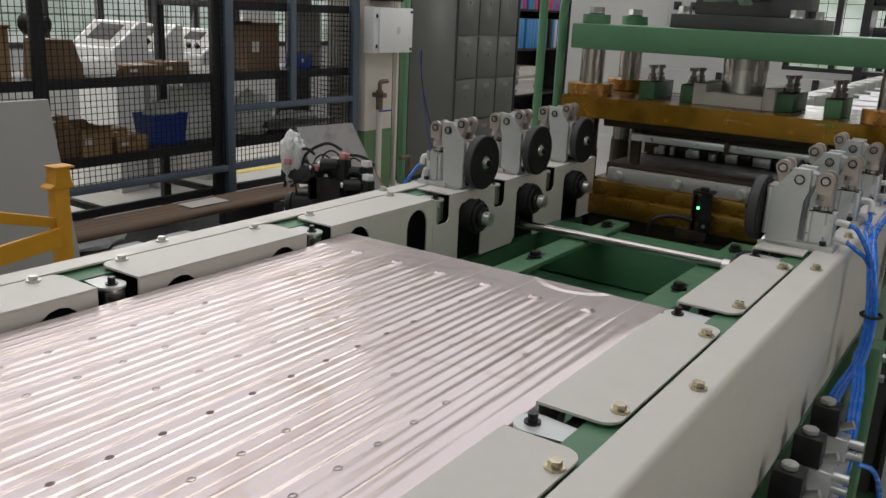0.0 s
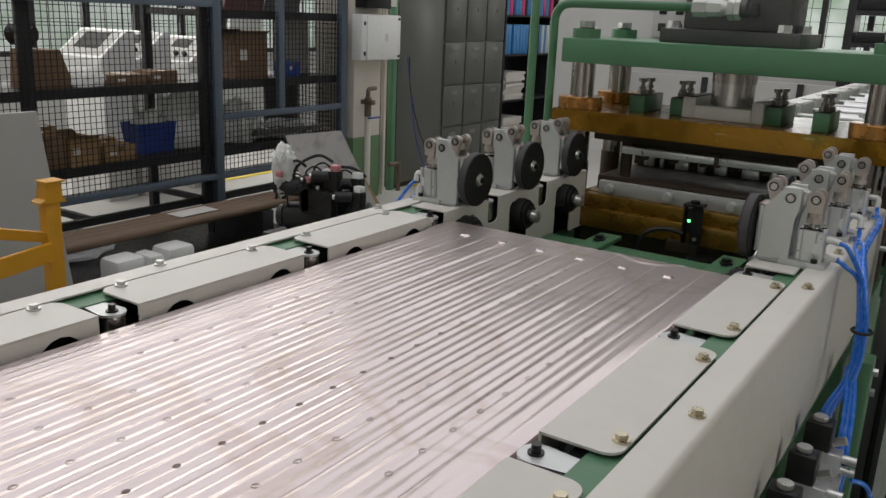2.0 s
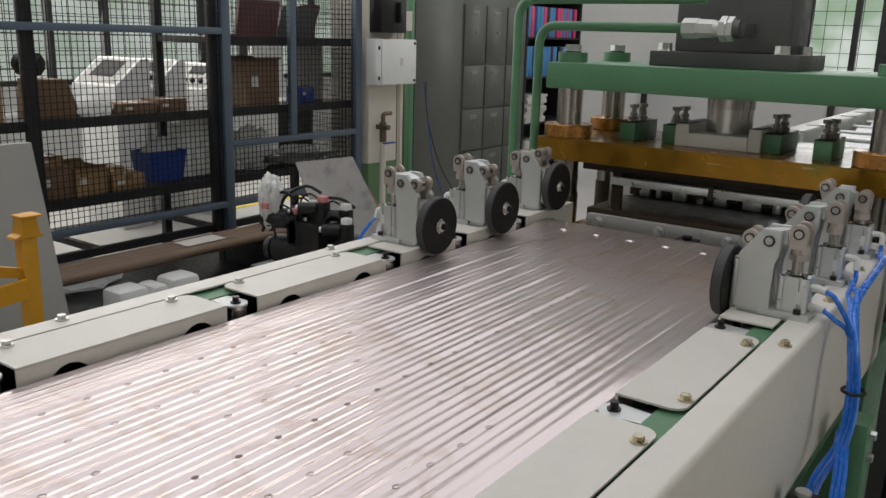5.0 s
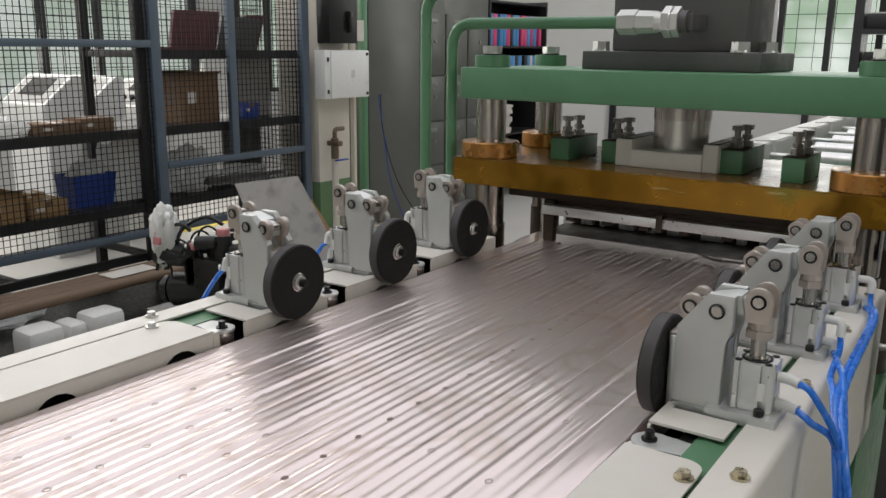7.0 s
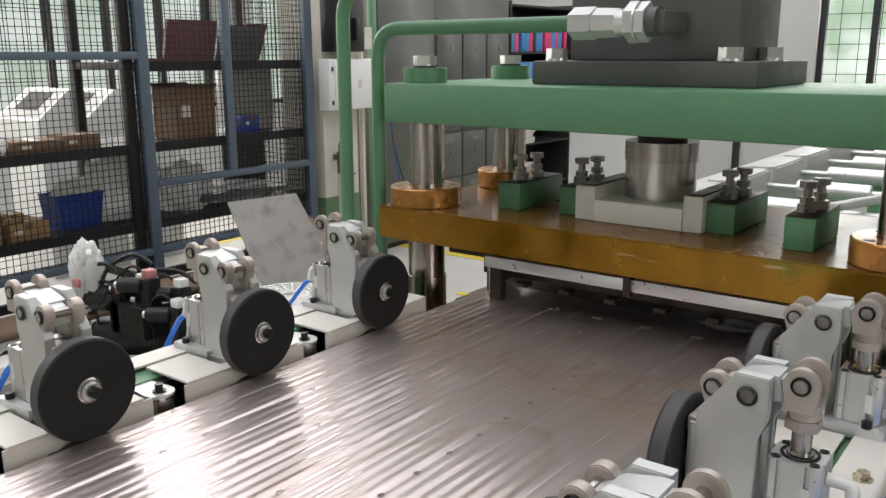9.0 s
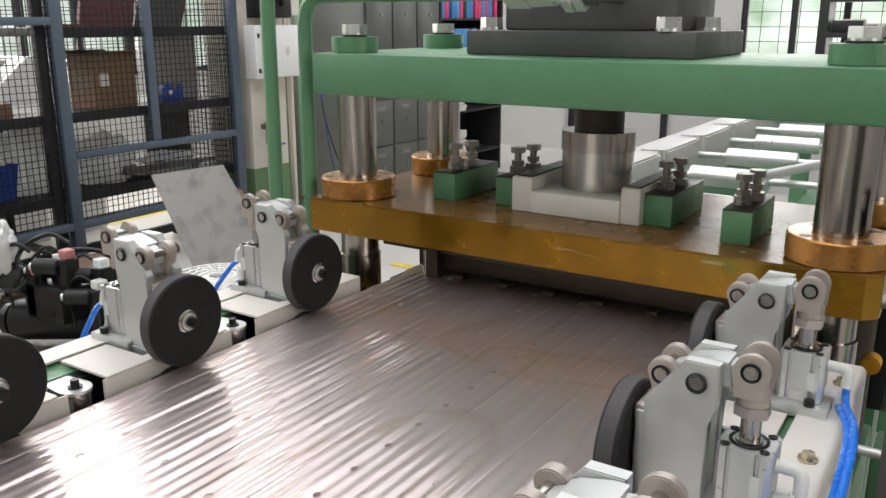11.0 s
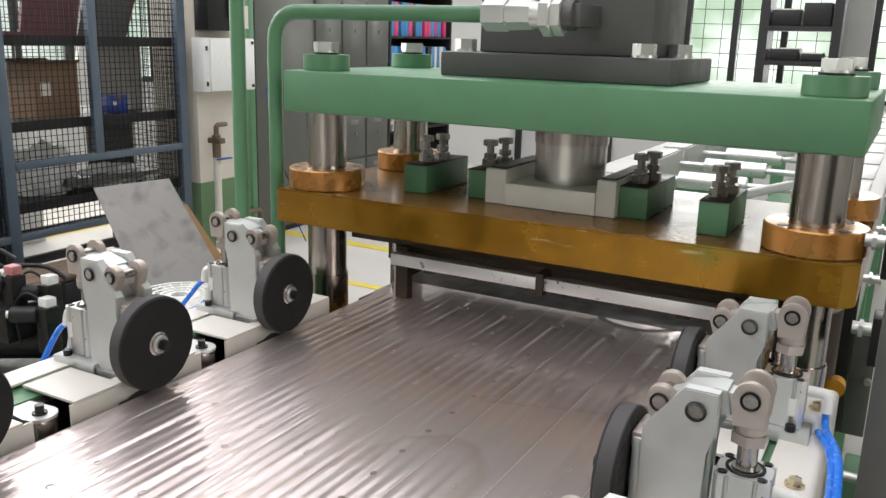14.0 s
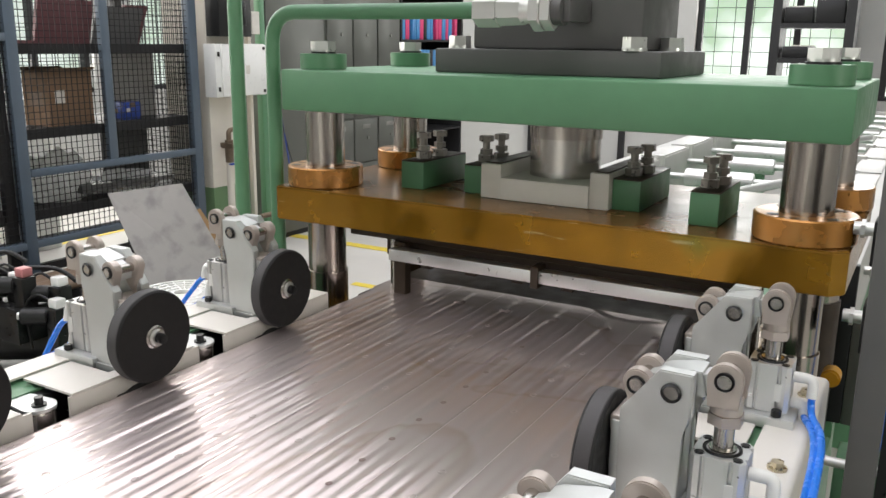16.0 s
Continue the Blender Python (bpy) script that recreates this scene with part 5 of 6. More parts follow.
def cage():
    c = thing("storage_cage", (CX - 0.35, 2.4, 0), "tall storage rack with a blue-grey framed wire mesh front", "storage rack")
    ya, yb = -0.6, 3.93
    for y in (-0.55, 0.70, 2.56, 3.90):
        part("post", box(B(), (CX - 0.03, y - 0.035, 0.15), (CX + 0.03, y + 0.035, 2.6), 0.003), BLUEGREY, c)
        part("back_post", box(B(), (CX - 0.75, y - 0.03, 0), (CX - 0.70, y + 0.03, 2.6)), SHELF, c)
    part("post", box(B(), (CX - 0.02, 3.16, 0.82), (CX + 0.02, 3.22, 2.6), 0.003), BLUEGREY, c)
    part("post", box(B(), (CX - 0.06, 2.45, 0.15), (CX - 0.02, 2.52, 2.6), 0.003), SHELF, c)
    part("post", box(B(), (CX - 0.06, 1.17, 0.15), (CX - 0.02, 1.25, 2.6), 0.003), SHELF, c)
    for z, y0, y1 in ((0.42, ya, yb), (0.835, 2.6, yb), (1.60, ya, 2.56), (2.55, ya, yb)):
        part("rail", box(B(), (CX - 0.02, y0, z - 0.022), (CX + 0.028, y1, z + 0.022), 0.003), BLUEGREY, c)
    for z, y0 in ((0.60, ya), (1.075, ya), (1.56, 2.54)):
        part("shelf", box(B(), (CX - 0.74, y0, z - 0.045), (CX - 0.065, yb, z), 0.002), SHELF, c)
        part("shelf_lip", box(B(), (CX - 0.064, y0, z - 0.055), (CX - 0.04, yb, z + 0.005)), SHELF, c)
    for x in (CX - 0.74, CX - 0.10):
        part("base_beam", box(B(), (x, ya, 0.22), (x + 0.04, yb, 0.27)), SHELF, c)
    for y in (0.7, 1.6, 2.5, 3.86):
        part("base_tie", box(B(), (CX - 0.70, y - 0.02, 0.225), (CX - 0.10, y + 0.02, 0.265)), SHELF, c)
    for y in (1.21, 2.53, 3.88):
        part("foot", box(B(), (CX - 0.05, y - 0.035, 0), (CX + 0.0, y + 0.035, 0.22)), SHELF, c)
    wires = B()
    for i in range(int((yb - ya) / 0.038)):
        y = ya + 0.038 * i
        box(wires, (CX + 0.004, y - 0.0018, 0.42), (CX + 0.008, y + 0.0018, 2.55))
    for i in range(int((2.55 - 0.42) / 0.038)):
        z = 0.42 + 0.038 * i
        box(wires, (CX + 0.008, ya, z - 0.0018), (CX + 0.012, yb, z + 0.0018))
    tagged(part("wire_mesh", wires, WIRE, c, "dark square wire mesh"), kind="stuff")
    ends = B()
    for i in range(18):
        x = CX - 0.72 + 0.04 * i
        box(ends, (x - 0.002, 3.90, 0.42), (x + 0.002, 3.904, 2.55))
    for i in range(55):
        z = 0.42 + 0.038 * i
        box(ends, (CX - 0.72, 3.905, z - 0.002), (CX, 3.909, z + 0.002))
    tagged(part("wire_mesh", ends, WIRE, c, "dark square wire mesh"), kind="stuff")


cage()


def carton(a, b, m, label, open_top=False):
    """A box with a taped seam, a paper label and, where open, four folded-out flaps."""
    bm, t = B(), 0.006
    cx, cy = (a[0] + b[0]) / 2, (a[1] + b[1]) / 2
    if open_top:
        box(bm, (a[0] + t, a[1] + t, a[2]), (b[0] - t, b[1] - t, a[2] + t))
        box(bm, a, (a[0] + t, b[1], b[2])), box(bm, (b[0] - t, a[1], a[2]), b)
        box(bm, (a[0] + t, a[1], a[2]), (b[0] - t, a[1] + t, b[2])), box(bm, (a[0] + t, b[1] - t, a[2]), (b[0] - t, b[1], b[2]))
    else:
        box(bm, a, b, 0.003)
    ob = single("cardboard_box", bm, m, (cx, cy, a[2]), label, "box", "boxes on the rack")
    w, h = b[1] - a[1], b[2] - a[2]
    if open_top:
        for x, d in ((a[0], -1), (b[0], 1)):
            part("flap", prism(B(), [(x, b[2]), (x + d * 0.045, b[2] + 0.02), (x + d * 0.045, b[2] + 0.024), (x, b[2] + 0.004)], a[1] + 0.004, b[1] - 0.004, "y"), m, ob)
    else:
        part("tape", box(B(), (a[0] + 0.004, cy - 0.022, b[2] + 0.0002), (b[0] - 0.004, cy + 0.022, b[2] + 0.0008)), TAPESHADE, ob, "brown packing tape")
        part("tape_end", box(B(), (b[0] + 0.0002, cy - 0.022, b[2] - 0.3 * h), (b[0] + 0.0008, cy + 0.022, b[2] - 0.003)), TAPESHADE, ob)
    part("paper_label", box(B(), (b[0] + 0.0002, a[1] + 0.14 * w, a[2] + 0.42 * h), (b[0] + 0.001, a[1] + 0.36 * w, a[2] + 0.66 * h)), PAPER, ob, "plain pale paper label")
    # dark strip puts shade into the colour of the box's near side
    part("printed_panel", box(B(), (a[0] + 0.06, a[1] - 0.0008, a[2] + 0.35 * h), (b[0] - 0.06, a[1] - 0.0002, a[2] + 0.62 * h)), TAPESHADE, ob, "dark strip for shade on the side")
    return ob


X0 = CX - 0.62
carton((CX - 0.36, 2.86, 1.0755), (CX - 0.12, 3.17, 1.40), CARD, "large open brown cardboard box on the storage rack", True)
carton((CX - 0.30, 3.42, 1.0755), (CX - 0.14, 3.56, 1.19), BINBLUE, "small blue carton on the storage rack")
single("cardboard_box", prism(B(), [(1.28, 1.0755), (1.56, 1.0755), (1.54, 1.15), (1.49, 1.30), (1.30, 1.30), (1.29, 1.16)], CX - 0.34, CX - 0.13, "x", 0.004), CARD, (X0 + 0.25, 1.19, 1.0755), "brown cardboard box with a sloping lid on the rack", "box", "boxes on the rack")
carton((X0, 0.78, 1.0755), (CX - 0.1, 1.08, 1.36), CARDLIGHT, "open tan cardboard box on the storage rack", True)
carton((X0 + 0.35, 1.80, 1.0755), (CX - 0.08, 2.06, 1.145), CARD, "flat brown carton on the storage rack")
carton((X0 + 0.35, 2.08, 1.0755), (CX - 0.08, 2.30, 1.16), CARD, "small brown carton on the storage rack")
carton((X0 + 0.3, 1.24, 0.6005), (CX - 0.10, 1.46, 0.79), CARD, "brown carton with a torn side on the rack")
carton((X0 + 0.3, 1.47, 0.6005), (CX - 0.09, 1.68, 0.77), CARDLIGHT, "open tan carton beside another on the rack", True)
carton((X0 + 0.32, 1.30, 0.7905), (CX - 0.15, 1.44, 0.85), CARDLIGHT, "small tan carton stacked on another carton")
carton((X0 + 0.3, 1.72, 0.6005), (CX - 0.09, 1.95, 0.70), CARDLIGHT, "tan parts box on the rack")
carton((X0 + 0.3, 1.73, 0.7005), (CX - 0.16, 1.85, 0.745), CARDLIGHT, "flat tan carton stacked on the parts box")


def bin_blue():
    b = B()
    lo = [(CX - 0.38, 2.06), (CX - 0.18, 2.06), (CX - 0.18, 2.34), (CX - 0.38, 2.34)]
    ctr = Vector((CX - 0.28, 2.20))
    outer, inner = [], []
    for z, k in ((0.601, 0.9), (0.80, 1.06), (0.805, 1.09), (0.80, 1.03), (0.61, 0.87)):
        outer.append([b.verts.new((*(ctr + (Vector(p) - ctr) * k), z)) for p in lo])
    for p, q in zip(outer, outer[1:]):
        for i in range(4):
            b.faces.new((p[i], p[(i + 1) % 4], q[(i + 1) % 4], q[i]))
    b.faces.new(outer[0]), b.faces.new(outer[-1])
    single("storage_bin", b, BINBLUE, (CX - 0.28, 2.20, 0.601), "blue plastic bin full of wrapped parts", "bin")


bin_blue()


def bag_heap(c, size, seed, label="crumpled clear plastic bag of parts on the rack"):
    bm = B()
    bmesh.ops.create_icosphere(bm, subdivisions=4, radius=1.0)
    for v in bm.verts:
        d = v.co.copy()
        k = 0.86 + 0.34 * noise.noise(d * 2.2 + Vector((seed, 0, 0))) + 0.26 * (0.6 - abs(noise.noise(d * 4.5 + Vector((0, seed, 0))))) + 0.12 * (0.5 - abs(noise.noise(d * 10 + Vector((0, seed, 0)))))
        v.co = Vector((c[0] + size[0] * d.x * k, c[1] + size[1] * d.y * k, c[2] + max(0.0, size[2] * (0.55 + d.z) * k)))
    single("plastic_bag", bm, BAG, c, label, "plastic bag", "plastic bags")


bag_heap((CX - 0.28, 2.20, 0.74), (0.08, 0.11, 0.09), 1, "crumpled clear bag in the blue bin")
bag_heap((CX - 0.33, 2.52, 0.6005), (0.16, 0.20, 0.25), 2)
bag_heap((CX - 0.28, 2.98, 0.6005), (0.17, 0.19, 0.19), 3)
bag_heap((CX - 0.18, 1.66, 1.0755), (0.09, 0.13, 0.075), 4)
bag_heap((CX - 0.3, 1.45, 0.001), (0.25, 0.35, 0.10), 5, "crumpled clear plastic sheeting on the floor under the rack")
bag_heap((CX - 0.25, 3.45, 0.6005), (0.16, 0.25, 0.08), 6)


def console(y, x, rise, tag):
    """A floor-standing operator desk whose sloping face looks along the hall."""
    c = thing("control_console", (x - 0.30, y + 0.15, 0), tag, "control console", "consoles behind the rack")
    lo = 1.08 + rise
    part("pedestal", box(B(), (x - 0.56, y + 0.03, 0), (x - 0.04, y + 0.30, lo - 0.10), 0.006), CONSOLE, c)
    part("body", prism(B(), [(y, lo - 0.099), (y + 0.32, lo - 0.099), (y + 0.32, lo + 0.25), (y + 0.25, lo + 0.25), (y, lo + 0.04)], x - 0.60, x, "x", 0.006), CONSOLE, c)

    def on(t, h=0.0):
        return (y + 0.25 * t - 0.64 * h, lo + 0.04 + 0.21 * t + 0.77 * h)
    part("panel", prism(B(), [on(0.08, 0.001), on(0.94, 0.001), on(0.94, 0.004), on(0.08, 0.004)], x - 0.56, x - 0.04, "x"), BOARD, c)
    dark = "screen" in tag
    a, b = (0.30, 0.86) if dark else (0.55, 0.86)
    part("screen", prism(B(), [on(a, 0.0045), on(b, 0.0045), on(b, 0.008), on(a, 0.008)], x - (0.46 if dark else 0.40), x - (0.14 if dark else 0.18), "x"), RUBBER, c, "console display panel")
    for k in range(0 if dark else 4):
        p, q = on(0.28, 0.004), on(0.28, 0.035)
        u = x - 0.46 + 0.11 * k
        part("knob", cyl(B(), (u, *p), (u, *q), 0.022, 16), RUBBER, c)


console(2.59, -5.29, 0.035, "white sloping control console with a dark screen")
console(2.93, -5.27, 0.02, "white sloping control console with a row of black knobs")
console(3.42, -5.25, -0.02, "white sloping control console with black push buttons")


def fan_head():
    bm = B()
    cyl(bm, (CX - 0.34, 1.30, 1.385), (CX - 0.20, 1.38, 1.385), 0.065, 24, bevel=0.02)
    cyl(bm, (CX - 0.27, 1.34, 1.3005), (CX - 0.27, 1.34, 1.335), 0.03)
    single("desk_fan", bm, BLACK, (CX - 0.27, 1.34, 1.3005), "black motor standing on a cardboard box", "motor")


fan_head()
for i_, (y0_, y1_, h_, lean_, m_, tone_) in enumerate(((2.95, 3.35, 0.27, 0.05, MAROON, "maroon"), (3.38, 3.76, 0.24, 0.07, DARKGREY, "grey"), (3.60, 3.80, 0.26, 0.10, MAROON, "maroon"))):
    b_ = prism(B(), [(y0_, 1.5605), (y1_, 1.5605), (y1_ + lean_, 1.5605 + h_), (y0_ + lean_, 1.5605 + h_)], CX - 0.36 - 0.03 * i_, CX - 0.33 - 0.03 * i_, "x", 0.002)
    single("panel_board", b_, m_, (CX - 0.3, y0_, 1.5605), f"dark {tone_} panel standing tilted on the top shelf", "panel", "tilted panels")
single("panel_board", prism(B(), [(2.62, 1.5605), (3.02, 1.5605), (2.98, 1.575), (2.66, 1.585)], CX - 0.30, CX - 0.08, "x"), MAROON, (CX - 0.2, 2.8, 1.5605), "maroon panel lying flat on the top shelf", "panel", "tilted panels")
single("panel_board", box(B(), (CX - 0.35, 3.48, 1.0755), (CX - 0.33, 3.86, 1.50)), PLATE, (CX - 0.35, 3.48, 1.0755), "grey sheet panel standing on the rack", "panel")
single("panel_board", box(B(), (CX - 0.45, 3.46, 0.6005), (CX - 0.43, 3.84, 1.0)), DARKGREY, (CX - 0.45, 3.46, 0.6005), "dark grey panel standing on the rack", "panel")
single("angle_stock", prism(B(), [(3.0, 0.6505), (3.75, 0.6505), (3.75, 0.68), (3.0, 0.70)], CX - 0.30, CX - 0.07, "x"), DARKGREY, (CX - 0.2, 3.0, 0.6005), "stack of dark steel angle pieces on the rack", "steel stock")

# long tubes and clutter on the floor in front of the rack
for k_ in range(4):
    x_ = -3.50 - 0.066 * k_
    tb_ = thing("paper_tube", (x_, 0, 0.2447), "long brown tube lying along the rack", "tube", "brown tubes")
    part("tube_wall", ring(B(), (x_, 0, 0.2767), 0.032, 0.026, -1.2 + 0.05 * (k_ % 3), 2.9 - 0.07 * (k_ % 2), "y", 24), TUBE, tb_)
    for y_ in (-1.05, 2.78):
        part("end_plug", cyl(B(), (x_, y_, 0.2767), (x_, y_ + 0.03, 0.2767), 0.0258, 20), BLACK, tb_, "black end plug")
single("paper_sheet", box(B(), (-3.66, 1.86, 0.3093), (-3.52, 2.16, 0.3113)), PAPER, (-3.6, 2.0, 0.3093), "creased pale paper lying on the brown tubes", "paper")
for y_ in (-0.85, 2.55):
    single("tube_bearer", box(B(), (-3.95, y_ - 0.05, 0), (-3.46, y_ + 0.05, 0.2445), 0.004), SHELF, (-3.6, y_, 0), "dark steel bearer under the brown tubes", "bearer", "tube bearers")
# added black sheet: darkens the floor where the rack's shade falls
single("rubber_mat", box(B(), (-4.30, -1.6, 0.0005), (-3.19, 3.0, 0.008), 0.002), BLACK, (-3.6, 0.8, 0.0005), "black sheet standing in for floor shade under the rack", "mat")
single("skirting_board", box(B(), (-3.225, -1.0, 0.0), (-3.185, 3.5, 0.155), 0.004), BOARD, (-3.2, 1.2, 0), "pale grey board standing along the black floor box", "board")
# added black box in place of the shaded floor before the tubes
single("floor_duct", box(B(), (-3.18, -1.0, 0), (-2.6, 3.5, 0.07), 0.01), BLACK, (-3.0, 1.2, 0), "long black box standing in for shaded floor", "cable duct")
for y_, w_ in ((1.30, 0.10), (1.475, 0.055), (1.65, 0.10)):
    bm_ = box(B(), (-3.44, y_ - w_, 0.0), (-3.26, y_ + w_, 0.215 if w_ > 0.06 else 0.20), 0.035)
    single("plastic_can", bm_, WHITEPLASTIC, (-3.35, y_, 0.0), "white plastic container on the floor", "container", "white containers")


def leaning_plates():
    q = [(-3.52, 2.78, 0.735), (-3.37, 3.20, 0.75), (-3.05, 3.40, 0.0), (-3.20, 2.86, 0.0)]
    b = B()
    v = [b.verts.new(p) for p in q]
    f = b.faces.new(v)
    e = bmesh.ops.extrude_face_region(b, geom=[f])
    bmesh.ops.translate(b, verts=[x for x in e["geom"] if isinstance(x, bmesh.types.BMVert)], vec=(-0.006, 0.002, 0))
    single("steel_plate", b, PLATE, (-3.2, 3.1, 0), "grey steel plate with dark smears leaning against the rack", "steel plate")
    q = [(-3.50, 3.22, 0.50), (-3.46, 3.42, 0.55), (-3.20, 3.62, 0.0), (-3.25, 3.30, 0.0)]
    b = B()
    f = b.faces.new([b.verts.new(p) for p in q])
    e = bmesh.ops.extrude_face_region(b, geom=[f])
    bmesh.ops.translate(b, verts=[x for x in e["geom"] if isinstance(x, bmesh.types.BMVert)], vec=(-0.006, 0.002, 0))
    single("cardboard_sheet", b, CARDLIGHT, (-3.3, 3.45, 0), "tan cardboard sheet leaning behind a steel plate", "cardboard")


leaning_plates()


def yellow_rack():
    r = thing("yellow_stand", (-2.0, 0.0, 0), "yellow-orange welded steel stand with a diagonal arm", "stand")
    part("post", box(B(), (-2.03, 0.045, 0), (-1.98, 0.098, 0.93), 0.004), YELLOW, r)
    part("post_cap", prism(B(), [(0.022, 0.93), (0.118, 0.93), (0.116, 0.937), (0.104, 0.945), (0.101, 0.998), (0.052, 0.998), (0.046, 0.945), (0.024, 0.937)], -2.035, -1.975, "x", 0.002), YELLOW, r)
    part("cap_lip", box(B(), (-2.038, 0.046, 0.9983), (-1.972, 0.118, 1.006), 0.002), YELLOW, r)
    part("arm", prism(B(), [(0.044, 0.83), (0.044, 0.795), (-0.9, 1.04), (-0.9, 1.09)], -2.02, -1.99, "x", 0.002), YELLOW, r)
    part("rail", prism(B(), [(0.044, 0.80), (0.044, 0.735), (-1.2, 0.60), (-1.2, 0.67)], -1.979, -1.96, "x", 0.002), YELLOW, r)


yellow_rack()
single("grey_board", prism(B(), [(0.40, 0.0), (0.80, 0.0), (0.655, 1.10), (-0.9, 1.10), (-0.9, 0.0)], -3.03, -3.0, "x", 0.002), BOARD, (-3.0, 0.2, 0), "large plain grey board standing upright", "board")

# ---- column with its boxes and pipes ----


def column():
    c = single("column_1", box(B(), (-4.35, 4.02, 0.553), (-3.93, 4.38, ROOF)), CREAM, (-4.1, 4.25, 0), "cream painted column with a green base", "column", kind="structure")
    part("dado", box(B(), (-4.352, 4.018, 0), (-3.928, 4.382, 0.5525)), WALLGREEN, c, "green painted base")
    e = thing("electrical_enclosure", (-3.85, 4.2, 1.20), "pale grey electrical enclosure on the column", "electrical box")
    part("case", box(B(), (-3.929, 3.985, 1.205), (-3.82, 4.49, 1.57), 0.004), CONSOLE, e)
    part("door", box(B(), (-3.8195, 4.04, 1.210), (-3.805, 4.485, 1.565), 0.004), CONSOLE, e)
    for z in (1.26, 1.50):
        part("hinge", cyl(B(), (-3.812, 4.01, z - 0.015), (-3.812, 4.01, z + 0.015), 0.008, 12), BLACK, e)
    for z in (1.235, 1.54):
        part("catch", cyl(B(), (-3.805, 4.46, z), (-3.798, 4.46, z), 0.012, 14), BLACK, e)
    part("warning_label", box(B(), (-3.8045, 4.27, 1.36), (-3.8035, 4.31, 1.42)), PAPER, e, "small paper warning label")
    s = thing("switch_box", (-3.86, 4.2, 1.60), "black isolator switch box above the enclosure", "switch box")
    part("case", box(B(), (-3.929, 4.02, 1.62), (-3.80, 4.34, 2.0), 0.006), BLACK, s)
    part("handle", box(B(), (-3.80, 4.22, 1.70), (-3.77, 4.26, 1.86), 0.004), BLACKSTEEL, s)
    part("label", box(B(), (-3.86, 4.40, 1.64), (-3.85, 4.48, 1.80)), PAPER, s)
    t = thing("water_pipe", (-3.84, 4.10, 0), "white water pipe with a brass tap and blue handle", "pipe")
    part("pipe", tube(B(), bend([(-3.84, 4.10, 0.86), (-3.84, 4.10, 0.06), (-3.55, 3.60, 0.06)], 0.05), 0.026, 14), CREAM, t)
    part("valve", box(cyl(B(), (-3.84, 4.10, 0.74), (-3.84, 4.10, 0.90), 0.030, 16), (-3.90, 4.07, 0.84), (-3.78, 4.13, 0.88), 0.008), DULLBRASS, t)
    part("spout", tube(B(), bend([(-3.84, 4.10, 0.90), (-3.84, 4.10, 0.97), (-3.84, 4.20, 0.97)], 0.03), 0.018, 12), DULLBRASS, t)
    part("handle", box(B(), (-3.81, 4.06, 0.725), (-3.785, 4.20, 0.737), 0.003), BINBLUE, t, "blue tap handle")
    part("lower_cock", tube(B(), bend([(-3.80, 4.50, 0.05), (-3.80, 4.50, 0.30), (-3.80, 4.36, 0.30)], 0.03), 0.02, 12), DULLBRASS, t)
    for k, (m, lab) in enumerate(((BINBLUE, "blue cable hanging down the column"), (BLACK, "black cable hanging down the column"))):
        pts = [(-3.82, 4.62 + 0.03 * k, 1.22), (-3.80, 4.66, 0.9), (-3.74, 4.70 + 0.1 * k, 0.45), (-3.6, 4.8 + 0.25 * k, 0.02)]
        single("hanging_cable", tube(B(), smooth_path(pts, 6), 0.0045, 8), m, pts[-1], lab, "cable")


column()
single("conduit_post", box(B(), (-3.97, 4.44, 0), (-3.93, 4.47, 2.6), 0.003), CREAM, (-3.95, 4.45, 0), "thin cream conduit post beside the column", "post")
single("cabinet_edge", box(B(), (-4.05, 4.645, 0), (-3.995, 4.70, 2.2), 0.003), GREEN, (-4.0, 4.67, 0), "green painted steel upright beside the cabinet", "post")

# ---- lockers, cabinet and file shelf ----


